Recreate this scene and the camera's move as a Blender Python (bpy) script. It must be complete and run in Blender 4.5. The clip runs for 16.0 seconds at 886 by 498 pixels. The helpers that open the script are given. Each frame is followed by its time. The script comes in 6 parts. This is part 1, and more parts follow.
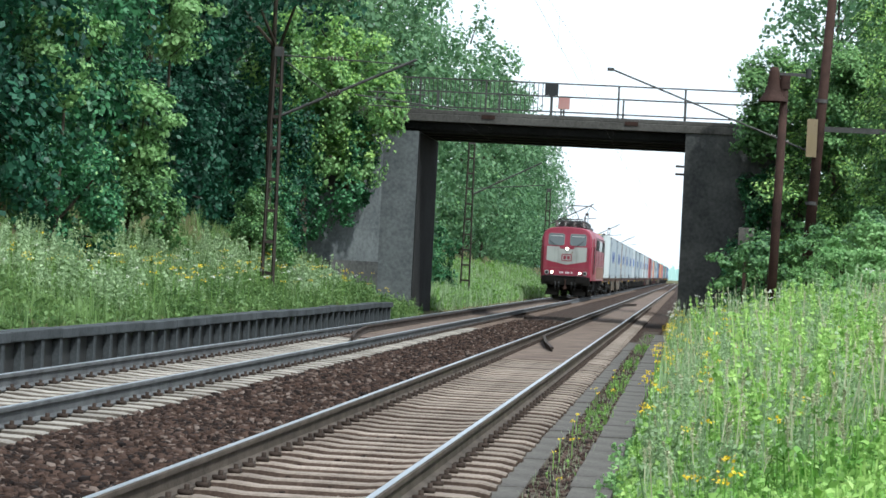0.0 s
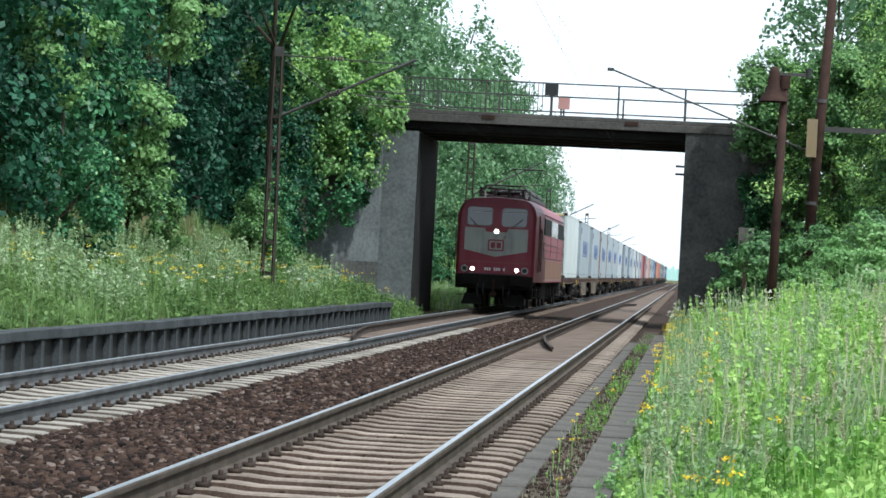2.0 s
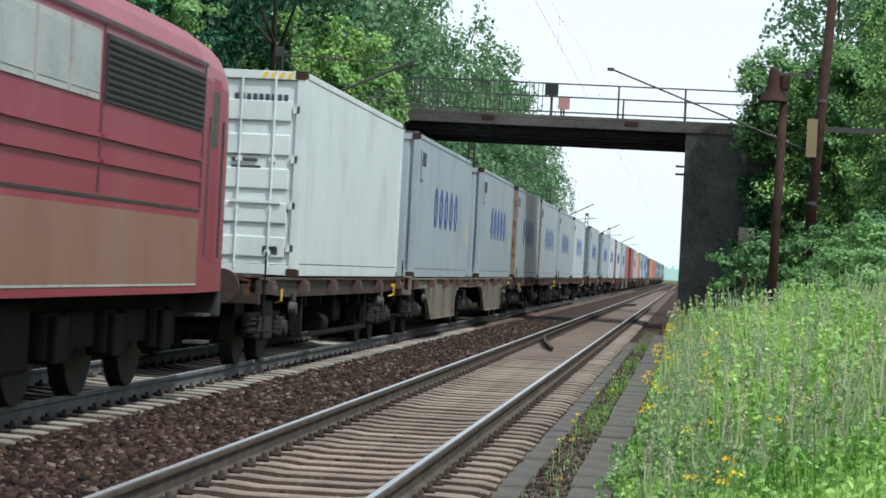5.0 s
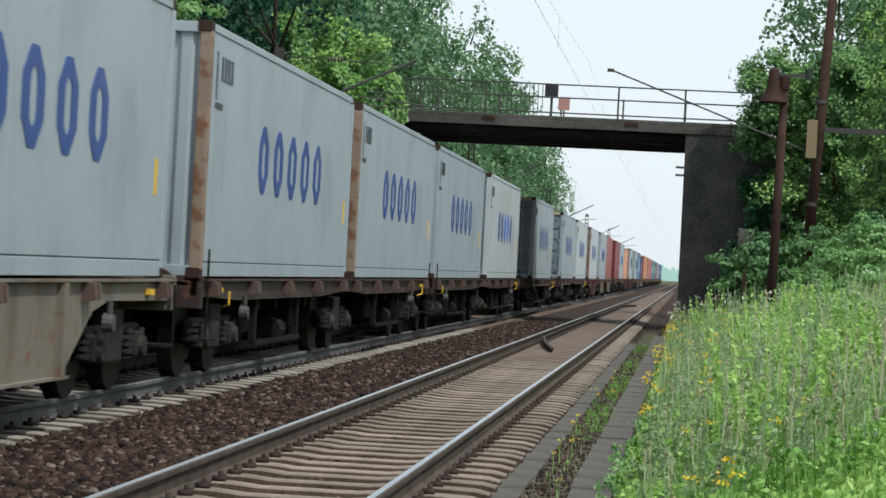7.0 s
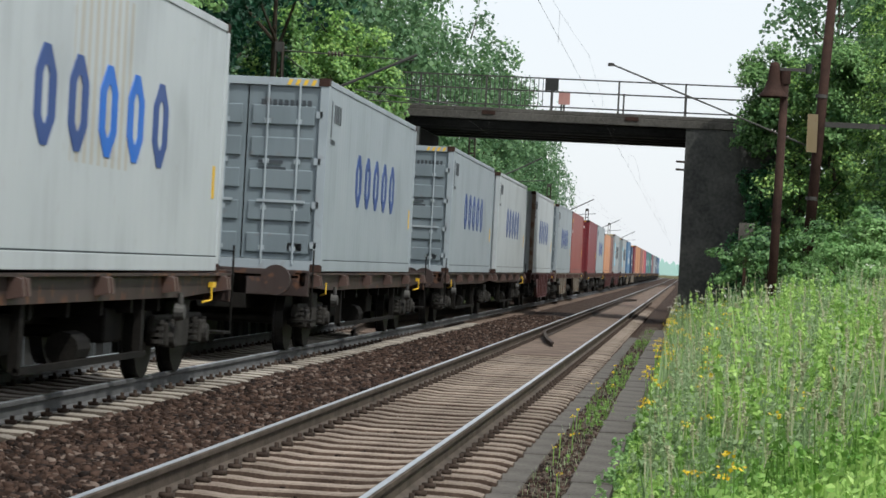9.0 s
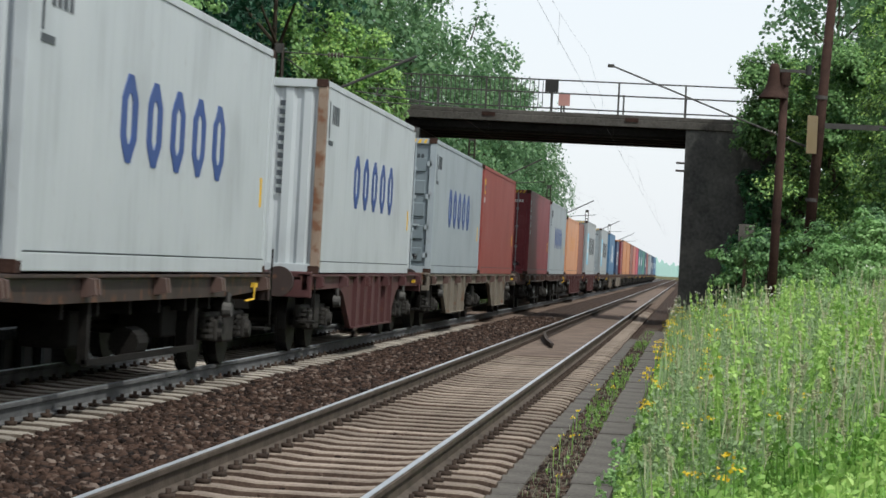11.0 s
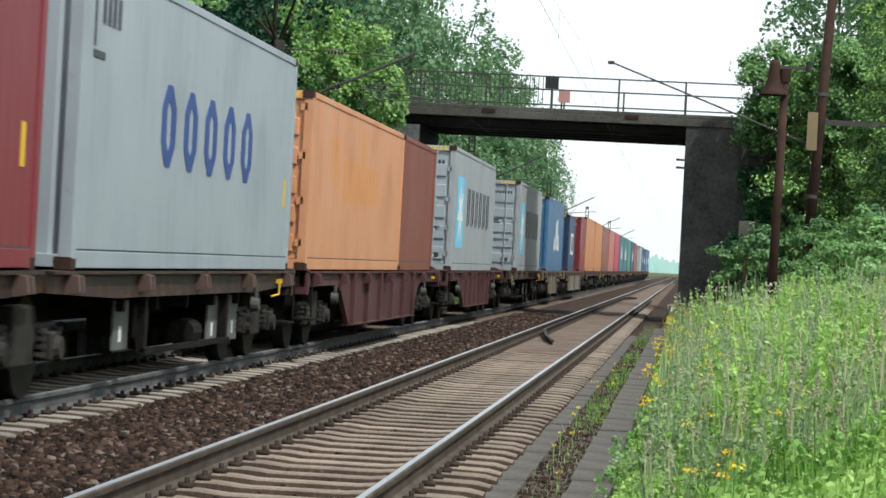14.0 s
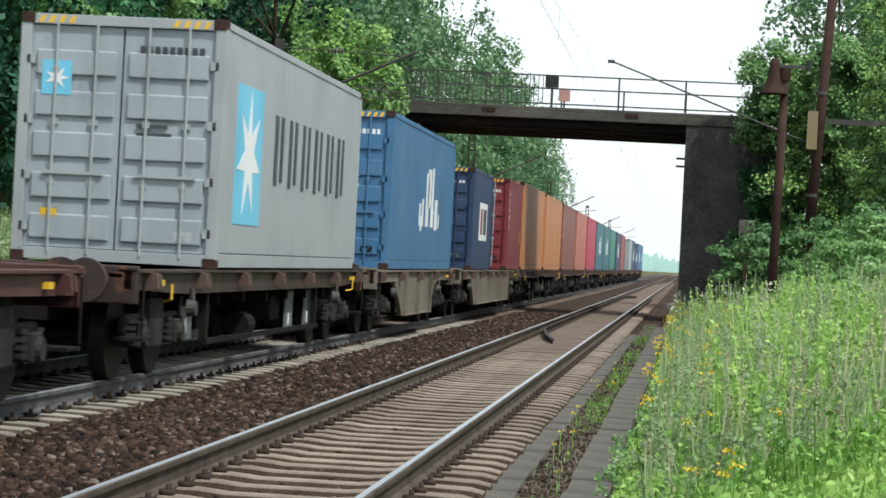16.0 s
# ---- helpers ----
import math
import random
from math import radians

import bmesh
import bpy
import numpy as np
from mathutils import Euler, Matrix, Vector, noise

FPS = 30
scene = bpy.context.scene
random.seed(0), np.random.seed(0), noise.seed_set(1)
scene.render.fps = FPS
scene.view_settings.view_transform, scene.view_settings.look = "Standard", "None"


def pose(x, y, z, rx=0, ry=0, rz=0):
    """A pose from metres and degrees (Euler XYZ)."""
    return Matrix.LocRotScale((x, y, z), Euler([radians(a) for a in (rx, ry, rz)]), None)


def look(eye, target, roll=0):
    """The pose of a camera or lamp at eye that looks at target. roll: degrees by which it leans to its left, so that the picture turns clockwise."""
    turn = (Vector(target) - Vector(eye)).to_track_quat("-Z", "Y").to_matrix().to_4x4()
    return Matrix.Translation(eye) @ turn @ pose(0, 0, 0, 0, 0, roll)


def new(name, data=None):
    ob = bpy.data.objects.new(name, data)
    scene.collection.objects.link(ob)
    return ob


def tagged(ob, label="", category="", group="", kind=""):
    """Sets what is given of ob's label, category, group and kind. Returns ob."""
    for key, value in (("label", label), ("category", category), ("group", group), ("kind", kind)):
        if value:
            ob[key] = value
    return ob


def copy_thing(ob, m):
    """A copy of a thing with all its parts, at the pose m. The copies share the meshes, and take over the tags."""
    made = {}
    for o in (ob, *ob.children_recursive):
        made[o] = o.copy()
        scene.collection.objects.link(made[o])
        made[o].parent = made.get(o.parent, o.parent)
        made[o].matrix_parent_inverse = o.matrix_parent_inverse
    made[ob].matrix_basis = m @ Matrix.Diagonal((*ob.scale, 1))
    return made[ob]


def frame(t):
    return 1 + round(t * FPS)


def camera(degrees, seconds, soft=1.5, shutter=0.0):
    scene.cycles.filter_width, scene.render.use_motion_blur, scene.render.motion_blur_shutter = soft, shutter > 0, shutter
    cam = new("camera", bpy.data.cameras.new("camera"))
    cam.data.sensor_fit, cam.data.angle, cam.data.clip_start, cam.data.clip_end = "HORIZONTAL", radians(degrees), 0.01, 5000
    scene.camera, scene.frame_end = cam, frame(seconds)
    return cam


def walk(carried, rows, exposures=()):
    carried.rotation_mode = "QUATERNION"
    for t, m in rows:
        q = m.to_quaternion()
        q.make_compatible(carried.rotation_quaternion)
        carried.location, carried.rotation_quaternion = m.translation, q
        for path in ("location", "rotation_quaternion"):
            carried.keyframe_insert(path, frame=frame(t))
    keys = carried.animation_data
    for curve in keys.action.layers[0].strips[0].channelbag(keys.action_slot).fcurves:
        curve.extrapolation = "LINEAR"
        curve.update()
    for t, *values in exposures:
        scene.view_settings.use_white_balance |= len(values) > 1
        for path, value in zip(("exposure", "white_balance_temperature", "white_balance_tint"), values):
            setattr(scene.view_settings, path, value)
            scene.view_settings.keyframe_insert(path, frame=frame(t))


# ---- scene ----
V = 25.2                       # train speed, metres a second
EYE = (2.616, 0.0, 1.445)
YAW, PITCH, ROLL = 5.691, 0.3835, 3.0
NOD = [(0, 0), (2, 0), (4.2, 0), (5.4, 0), (6.5, 1.5), (7, 1.5), (7.5, -2), (8, -6.5), (8.5, -9.5), (9, -8.5), (10.2, -7), (11.5, -6), (12, -8), (12.5, -10),
       (13, -11), (13.5, -11.5), (14, -12), (14.5, -12.5), (15, -14), (15.5, -14.5), (16, -14)]


def view(nod):
    a, b = radians(YAW), radians(PITCH) + nod / 4378.0
    d = Vector((-math.sin(a) * math.cos(b), math.cos(a) * math.cos(b), math.sin(b)))
    return look(EYE, Vector(EYE) + 50 * d, ROLL)


cam = camera(20.4, 16.0, soft=1.6, shutter=0.12)
walk(cam, [(t, view(n)) for t, n in NOD], exposures=[(0, 0.26, 5680, 2), (3.5, 0.2, 5700, 2), (4.2, 0.12, 5750, 2), (6.5, -0.22, 5950, 2), (9, -0.19, 6200, 6),
                                                     (11.5, -0.2, 6200, 5), (12.5, 0.06, 6150, 4), (13.2, 0.16, 6150, 4), (14, 0.04, 6130, 3), (15, -0.02, 6180, 4), (16, 0.02, 6130, 3)])

# ---- light ----
SUN_EL, SUN_AZ = 57.0, 130.0   # azimuth: degrees clockwise from +y (the track's direction)
world = bpy.data.worlds.new("world")
scene.world = world
world.use_nodes = True
wn = world.node_tree.nodes
sky = wn.new("ShaderNodeTexSky")
sky.sky_type = "NISHITA"
sky.sun_disc = False
sky.sun_elevation = radians(SUN_EL)
sky.sun_rotation = radians(SUN_AZ)
sky.air_density, sky.dust_density, sky.ozone_density = 1.0, 2.0, 1.0
wn["Background"].inputs["Strength"].default_value = 0.12
haze = wn.new("ShaderNodeMix")        # thin bright cloud over the whole sky
haze.data_type = "RGBA"
haze.inputs[0].default_value = 0.75
haze.inputs[7].default_value = (10.6, 10.5, 10.7, 1)
world.node_tree.links.new(sky.outputs[0], haze.inputs[6])
world.node_tree.links.new(haze.outputs[2], wn["Background"].inputs["Color"])
sun_data = bpy.data.lights.new("sun", "SUN")
sun_data.energy, sun_data.angle, sun_data.color = 3.9, radians(1.5), (1.0, 0.95, 0.87)
sun = new("sun", sun_data)
sa, se = radians(SUN_AZ), radians(SUN_EL)
sun.matrix_world = look((0, 0, 60), Vector((0, 0, 60)) - Vector((math.sin(sa) * math.cos(se), math.cos(sa) * math.cos(se), math.sin(se))))


# ---- materials ----
def node_mat(name, rough=0.7, metal=0.0):
    m = bpy.data.materials.new(name)
    m.use_nodes = True
    b = m.node_tree.nodes["Principled BSDF"]
    b.inputs["Roughness"].default_value, b.inputs["Metallic"].default_value = rough, metal
    b.inputs["Specular IOR Level"].default_value = 0.12 if rough >= 0.75 else 0.35
    return m, m.node_tree.nodes, m.node_tree.links, b


def ramp(n, stops):
    r = n.new("ShaderNodeValToRGB")
    r.color_ramp.elements[0].position, r.color_ramp.elements[0].color = stops[0][0], (*stops[0][1], 1)
    r.color_ramp.elements[1].position, r.color_ramp.elements[1].color = stops[-1][0], (*stops[-1][1], 1)
    for p, c in stops[1:-1]:
        e = r.color_ramp.elements.new(p)
        e.color = (*c, 1)
    return r


def noisy(name, dark, light, scale=3.0, fine=40.0, rough=0.8, bump=0.3, metal=0.0, stretch=(1, 1, 1), dist=0.01):
    """Colour between dark and light by two scales of noise, with fine relief."""
    m, n, l, b = node_mat(name, rough, metal)
    tc, mp = n.new("ShaderNodeTexCoord"), n.new("ShaderNodeMapping")
    mp.inputs["Scale"].default_value = stretch
    l.new(tc.outputs["Object"], mp.inputs["Vector"])
    a, f = n.new("ShaderNodeTexNoise"), n.new("ShaderNodeTexNoise")
    a.inputs["Scale"].default_value, f.inputs["Scale"].default_value = scale, fine
    a.inputs["Detail"].default_value, f.inputs["Detail"].default_value = 5, 3
    l.new(mp.outputs[0], a.inputs["Vector"])
    l.new(mp.outputs[0], f.inputs["Vector"])
    mix = n.new("ShaderNodeMath")
    mix.operation = "MULTIPLY_ADD"
    l.new(f.outputs[0], mix.inputs[0])
    mix.inputs[1].default_value = 0.4
    half = n.new("ShaderNodeMath")
    half.operation = "MULTIPLY"
    half.inputs[1].default_value = 0.6
    l.new(a.outputs[0], half.inputs[0])
    l.new(half.outputs[0], mix.inputs[2])
    r = ramp(n, [(0.32, dark), (0.68, light)])
    l.new(mix.outputs[0], r.inputs[0])
    l.new(r.outputs[0], b.inputs["Base Color"])
    if bump:
        bp = n.new("ShaderNodeBump")
        bp.inputs["Strength"].default_value, bp.inputs["Distance"].default_value = bump, dist
        l.new(f.outputs[0], bp.inputs["Height"])
        l.new(bp.outputs[0], b.inputs["Normal"])
    return m


def leafy(name, dark, light, glow=0.35, rough=0.5):
    """Leaves: colour varies by leaf and by clump, and light comes through."""
    m, n, l, b = node_mat(name, rough)
    g, tc, a = n.new("ShaderNodeNewGeometry"), n.new("ShaderNodeTexCoord"), n.new("ShaderNodeTexNoise")
    a.inputs["Scale"].default_value, a.inputs["Detail"].default_value = 0.55, 2
    l.new(tc.outputs["Object"], a.inputs["Vector"])
    mix = n.new("ShaderNodeMath")
    mix.operation = "MULTIPLY_ADD"
    l.new(g.outputs["Random Per Island"], mix.inputs[0])
    mix.inputs[1].default_value = 0.5
    half = n.new("ShaderNodeMath")
    half.operation = "MULTIPLY_ADD"
    half.inputs[1].default_value, half.inputs[2].default_value = 1.1, -0.3
    l.new(a.outputs[0], half.inputs[0])
    l.new(half.outputs[0], mix.inputs[2])
    r = ramp(n, [(0.1, dark), (0.85, light)])
    l.new(mix.outputs[0], r.inputs[0])
    l.new(r.outputs[0], b.inputs["Base Color"])
    tr, ms = n.new("ShaderNodeBsdfTranslucent"), n.new("ShaderNodeMixShader")
    ms.inputs[0].default_value = glow
    l.new(r.outputs[0], tr.inputs["Color"])
    l.new(b.outputs[0], ms.inputs[1])
    l.new(tr.outputs[0], ms.inputs[2])
    l.new(ms.outputs[0], n["Material Output"].inputs["Surface"])
    return m


def painted(name, col, rust=0.25, streak=1.0, rough=0.5, bump=0.15, deep=0.78, edge=0.62):
    """Weathered paint: faded in patches, with rust specks and run-down streaks."""
    m, n, l, b = node_mat(name, rough)
    tc, mp = n.new("ShaderNodeTexCoord"), n.new("ShaderNodeMapping")
    mp.inputs["Scale"].default_value = (3.0, 3.0, 0.35)
    l.new(tc.outputs["Object"], mp.inputs["Vector"])
    s, f, big = n.new("ShaderNodeTexNoise"), n.new("ShaderNodeTexNoise"), n.new("ShaderNodeTexNoise")
    s.inputs["Scale"].default_value, s.inputs["Detail"].default_value = 1.6, 6
    f.inputs["Scale"].default_value, f.inputs["Detail"].default_value = 5.0, 8
    big.inputs["Scale"].default_value = 0.7
    l.new(mp.outputs[0], s.inputs["Vector"])
    l.new(tc.outputs["Object"], f.inputs["Vector"])
    l.new(tc.outputs["Object"], big.inputs["Vector"])
    c = Vector(col)
    grey = Vector((sum(col) / 3,) * 3)
    r1 = ramp(n, [(0.3, tuple(c * deep)), (0.5, tuple(c)), (0.72, tuple(c * 0.9 + grey * 0.12 + Vector((0.02,) * 3)))])
    add = n.new("ShaderNodeMath")
    add.operation = "MULTIPLY_ADD"
    add.inputs[1].default_value = 0.45 * streak
    l.new(s.outputs[0], add.inputs[0])
    mul = n.new("ShaderNodeMath")
    mul.operation = "MULTIPLY"
    mul.inputs[1].default_value = 1.0 - 0.45 * streak
    l.new(big.outputs[0], mul.inputs[0])
    l.new(mul.outputs[0], add.inputs[2])
    l.new(add.outputs[0], r1.inputs[0])
    r2 = ramp(n, [(edge, (0, 0, 0)), (edge + 0.1, (rust, rust, rust))])
    l.new(f.outputs[0], r2.inputs[0])
    mx = n.new("ShaderNodeMix")
    mx.data_type = "RGBA"
    l.new(r2.outputs[0], mx.inputs[0])
    l.new(r1.outputs[0], mx.inputs[6])
    mx.inputs[7].default_value = (0.16, 0.07, 0.035, 1)
    l.new(mx.outputs[2], b.inputs["Base Color"])
    bp = n.new("ShaderNodeBump")
    bp.inputs["Strength"].default_value, bp.inputs["Distance"].default_value = bump, 0.004
    l.new(f.outputs[0], bp.inputs["Height"])
    l.new(bp.outputs[0], b.inputs["Normal"])
    return m


def glow_mat(name, col, power):
    m, n, l, b = node_mat(name, 0.3)
    b.inputs["Base Color"].default_value = (*col, 1)
    b.inputs["Emission Color"].default_value = (*col, 1)
    b.inputs["Emission Strength"].default_value = power
    return m


M = {
    "soil": noisy("soil", (0.032, 0.026, 0.020), (0.095, 0.077, 0.058), 1.2, 30, 0.95, 0.6, dist=0.03),
    "ballast": noisy("ballast_bed", (0.022, 0.015, 0.012), (0.07, 0.047, 0.036), 6, 55, 0.95, 1.0, dist=0.03),
    "stone": None,
    "rail_side": noisy("rail_rust", (0.04, 0.032, 0.026), (0.115, 0.092, 0.075), 3, 60, 0.8, 0.3),
    "rail_grey": noisy("rail_dusty_grey", (0.055, 0.056, 0.058), (0.15, 0.15, 0.152), 3, 60, 0.75, 0.3),
    "rail_top": noisy("rail_polished", (0.27, 0.29, 0.32), (0.46, 0.49, 0.53), 2, 30, 0.38, 0.05, metal=0.5, stretch=(1, 0.05, 1)),
    "clip": noisy("clip_iron", (0.02, 0.015, 0.012), (0.07, 0.05, 0.04), 10, 80, 0.8, 0.2),
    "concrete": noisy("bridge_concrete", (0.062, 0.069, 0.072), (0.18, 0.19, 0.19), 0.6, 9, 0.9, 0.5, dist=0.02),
    # concrete_dark: soot and the shade under the deck both put into the colour
    "concrete_dark": noisy("soot_and_shade_concrete", (0.010, 0.010, 0.010), (0.034, 0.033, 0.032), 0.7, 8, 0.9, 0.5, dist=0.02),
    "edge": noisy("platform_concrete", (0.028, 0.031, 0.033), (0.088, 0.095, 0.10), 1.5, 25, 0.9, 0.4),
    "slab": noisy("trough_concrete", (0.045, 0.041, 0.037), (0.145, 0.132, 0.118), 2.2, 30, 0.9, 0.4),
    "rust": noisy("rusty_steel", (0.02, 0.012, 0.010), (0.065, 0.036, 0.028), 3, 40, 0.8, 0.3),
    "lattice": noisy("lattice_steel", (0.02, 0.017, 0.014), (0.062, 0.05, 0.042), 3, 40, 0.8, 0.3),
    "steel": noisy("mast_steel", (0.03, 0.03, 0.028), (0.09, 0.085, 0.08), 3, 40, 0.7, 0.2),
    "bark": noisy("bark", (0.03, 0.024, 0.018), (0.10, 0.08, 0.06), 3, 20, 0.95, 0.8, stretch=(1, 1, 0.3), dist=0.03),
    "leaf_a": leafy("leaf_dark", (0.005, 0.030, 0.018), (0.033, 0.130, 0.066), 0.2),
    "leaf_b": leafy("leaf_mid", (0.010, 0.056, 0.026), (0.090, 0.265, 0.105), 0.24),
    "leaf_c": leafy("leaf_light", (0.085, 0.21, 0.05), (0.34, 0.54, 0.21)),
    # leaf_far: dark end raised, some distance haze is put into the colour
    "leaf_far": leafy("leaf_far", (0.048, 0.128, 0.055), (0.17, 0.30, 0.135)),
    "grass": leafy("grass", (0.09, 0.20, 0.03), (0.30, 0.50, 0.125), 0.45),
    "grass_dry": leafy("grass_dry", (0.19, 0.29, 0.125), (0.46, 0.58, 0.33), 0.4),
    "plume": leafy("grass_plume", (0.34, 0.36, 0.20), (0.62, 0.62, 0.42), 0.3),
    "herb": leafy("herb", (0.15, 0.33, 0.05), (0.54, 0.74, 0.23), 0.38),
    "leaf_ivy": leafy("leaf_ivy", (0.022, 0.082, 0.026), (0.19, 0.35, 0.115), 0.25),
    "grit": noisy("dusty_grit", (0.075, 0.055, 0.044), (0.20, 0.152, 0.124), 1.5, 60, 0.95, 0.8, dist=0.015),
    "meadow": leafy("meadow", (0.055, 0.12, 0.03), (0.23, 0.35, 0.115), 0.4),
    "flower": leafy("flower_yellow", (0.62, 0.42, 0.01), (0.85, 0.66, 0.03), 0.3),
    "flower_white": leafy("flower_white", (0.55, 0.55, 0.45), (0.8, 0.8, 0.72), 0.3),
    # bogie, under, wheel: grime, darkened further for the shade beneath the train
    "bogie": noisy("bogie_shaded_grime", (0.010, 0.0095, 0.009), (0.05, 0.046, 0.042), 4, 30, 0.75, 0.3),
    "board": painted("grey_steel_board", (0.13, 0.135, 0.132), 0.5, 1.0, 0.6, 0.2, 0.6, 0.6),
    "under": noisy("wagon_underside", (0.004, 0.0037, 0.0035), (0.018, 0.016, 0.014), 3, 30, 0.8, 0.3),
    "black": noisy("black_paint", (0.012, 0.012, 0.013), (0.04, 0.04, 0.04), 3, 30, 0.6, 0.2),
    "wheel": noisy("wheel_steel", (0.006, 0.0055, 0.005), (0.022, 0.020, 0.018), 5, 40, 0.6, 0.2, metal=0.4),
    "tan": painted("wagon_tan", (0.175, 0.152, 0.122), 0.8, 1.0, 0.6, 0.2, 0.42, 0.57),
    "brownred": painted("wagon_brown_red", (0.080, 0.031, 0.031), 0.4, 1.0, 0.6, 0.2, 0.5),
    "brown": painted("wagon_brown", (0.040, 0.026, 0.023), 0.6, 1.0, 0.6, 0.2, 0.5, 0.55),
    "loco_red": painted("loco_red", (0.235, 0.028, 0.05), 0.12, 0.9, 0.42),
    "loco_grey": painted("loco_light_grey", (0.37, 0.38, 0.355), 0.6, 1.0, 0.5, 0.15, 0.5),
    "loco_dirt": painted("loco_brake_dust", (0.215, 0.112, 0.076), 0.3, 0.7, 0.7),
    "white": painted("white_paint", (0.74, 0.75, 0.74), 0.08, 0.6),
    "lamp": glow_mat("headlamp_lit", (1.0, 0.9, 0.68), 6.0),
    "copper": noisy("roof_gear", (0.014, 0.014, 0.014), (0.055, 0.052, 0.05), 4, 30, 0.6, 0.2),
    "porcelain": noisy("porcelain", (0.035, 0.024, 0.02), (0.08, 0.055, 0.045), 4, 30, 0.35, 0.05),
}


def stone_mat():
    m, n, l, b = node_mat("ballast_stone", 0.9)
    g = n.new("ShaderNodeNewGeometry")
    r = ramp(n, [(0.0, (0.012, 0.009, 0.008)), (0.45, (0.032, 0.0195, 0.0145)), (0.88, (0.072, 0.045, 0.034)), (1.0, (0.16, 0.125, 0.105))])
    l.new(g.outputs["Random Per Island"], r.inputs[0])
    l.new(r.outputs[0], b.inputs["Base Color"])
    return m


M["stone"] = stone_mat()
gm, gn, gl, gb = node_mat("window_glass", 0.06)
gb.inputs["Base Color"].default_value = (0.085, 0.10, 0.10, 1)
gb.inputs["Specular IOR Level"].default_value = 0.8
M["glass"] = gm


# ---- mesh helpers ----
def part(name, bm, material, parent=None, label="", smooth=False):
    me = bpy.data.meshes.new(name)
    bm.to_mesh(me)
    bm.free()
    me.materials.append(M[material] if isinstance(material, str) else material)
    if smooth:
        me.shade_smooth()
    ob = new(name, me)
    ob.parent = parent
    return tagged(ob, label)


def from_arrays(name, verts, faces, material, parent=None):
    """A mesh from arrays of points and of faces with one corner count."""
    me = bpy.data.meshes.new(name)
    nv, nf, k = len(verts), len(faces), faces.shape[1]
    me.vertices.add(nv)
    me.vertices.foreach_set("co", np.asarray(verts, np.float32).ravel())
    me.loops.add(nf * k)
    me.loops.foreach_set("vertex_index", np.asarray(faces, np.int32).ravel())
    me.polygons.add(nf)
    me.polygons.foreach_set("loop_start", np.arange(0, nf * k, k, dtype=np.int32))
    me.update(calc_edges=True)
    me.materials.append(M[material] if isinstance(material, str) else material)
    ob = new(name, me)
    ob.parent = parent
    return ob


def box(bm, x0, x1, y0, y1, z0, z1, bevel=0.0):
    r = bmesh.ops.create_cube(bm, size=1.0)
    for v in r["verts"]:
        v.co = Vector(((x0 + x1) / 2 + v.co.x * (x1 - x0), (y0 + y1) / 2 + v.co.y * (y1 - y0), (z0 + z1) / 2 + v.co.z * (z1 - z0)))
    if bevel:
        es = {e for v in r["verts"] for e in v.link_edges}
        bmesh.ops.bevel(bm, geom=list(es), offset=bevel, segments=2, profile=0.5, affect="EDGES")
    return bm


def bx(*a, bevel=0.0):
    return box(bmesh.new(), *a, bevel=bevel)


def tube(bm, a, b, r0, r1=None, seg=10, caps=True):
    a, b = Vector(a), Vector(b)
    r1 = r0 if r1 is None else r1
    m = Matrix.Translation((a + b) / 2) @ (b - a).to_track_quat("Z", "Y").to_matrix().to_4x4()
    bmesh.ops.create_cone(bm, cap_ends=caps, segments=seg, radius1=r0, radius2=r1, depth=(b - a).length, matrix=m)
    return bm


def prism(bm, poly, axis, a, b):
    """A polygon in the two other axes, drawn out along axis from a to b."""
    def place(p, s):
        q = list(p)
        q.insert("xyz".index(axis), s)
        return q
    lo = [bm.verts.new(place(p, a)) for p in poly]
    hi = [bm.verts.new(place(p, b)) for p in poly]
    bm.faces.new(lo)
    bm.faces.new(hi[::-1])
    for i in range(len(poly)):
        j = (i + 1) % len(poly)
        bm.faces.new((lo[i], hi[i], hi[j], lo[j]))
    bmesh.ops.recalc_face_normals(bm, faces=bm.faces)
    return bm


def empty(name, x=0, y=0, z=0):
    e = new(name)
    e.location = (x, y, z)
    return e

# ---- ground and tracks ----
FAR_X = -4.046                 # centre of the far track; the near track lies at x = 0, rail tops at z = 0
RND = np.random.RandomState(7)


def ground_z(x, y):
    x, y = np.asarray(x, float), np.asarray(y, float)
    right = np.where(x > 2.1, (x - 2.1) * 0.30, 0) + np.where(x > 6.5, (x - 6.5) * 0.45, 0)
    left = np.where(x < -5.9, np.where(y < 70.5, 0.55 + (-5.9 - x) * 0.16, np.clip((-5.9 - x) * 0.30, 0, 1.0)), 0) + np.where(x < -8.5, (-8.5 - x) * 0.5, 0)
    bank = np.minimum(right, 4.5) + np.minimum(left, 5.0)
    fade = np.clip((420 - y) / 250, 0.0, 1)
    wave = 0.05 * np.sin(x * 1.7 + y * 0.31) * np.cos(y * 0.83 - x * 0.6)
    return -0.33 + bank * fade + np.where((x > 2.3) | (x < -6.2), wave, 0)


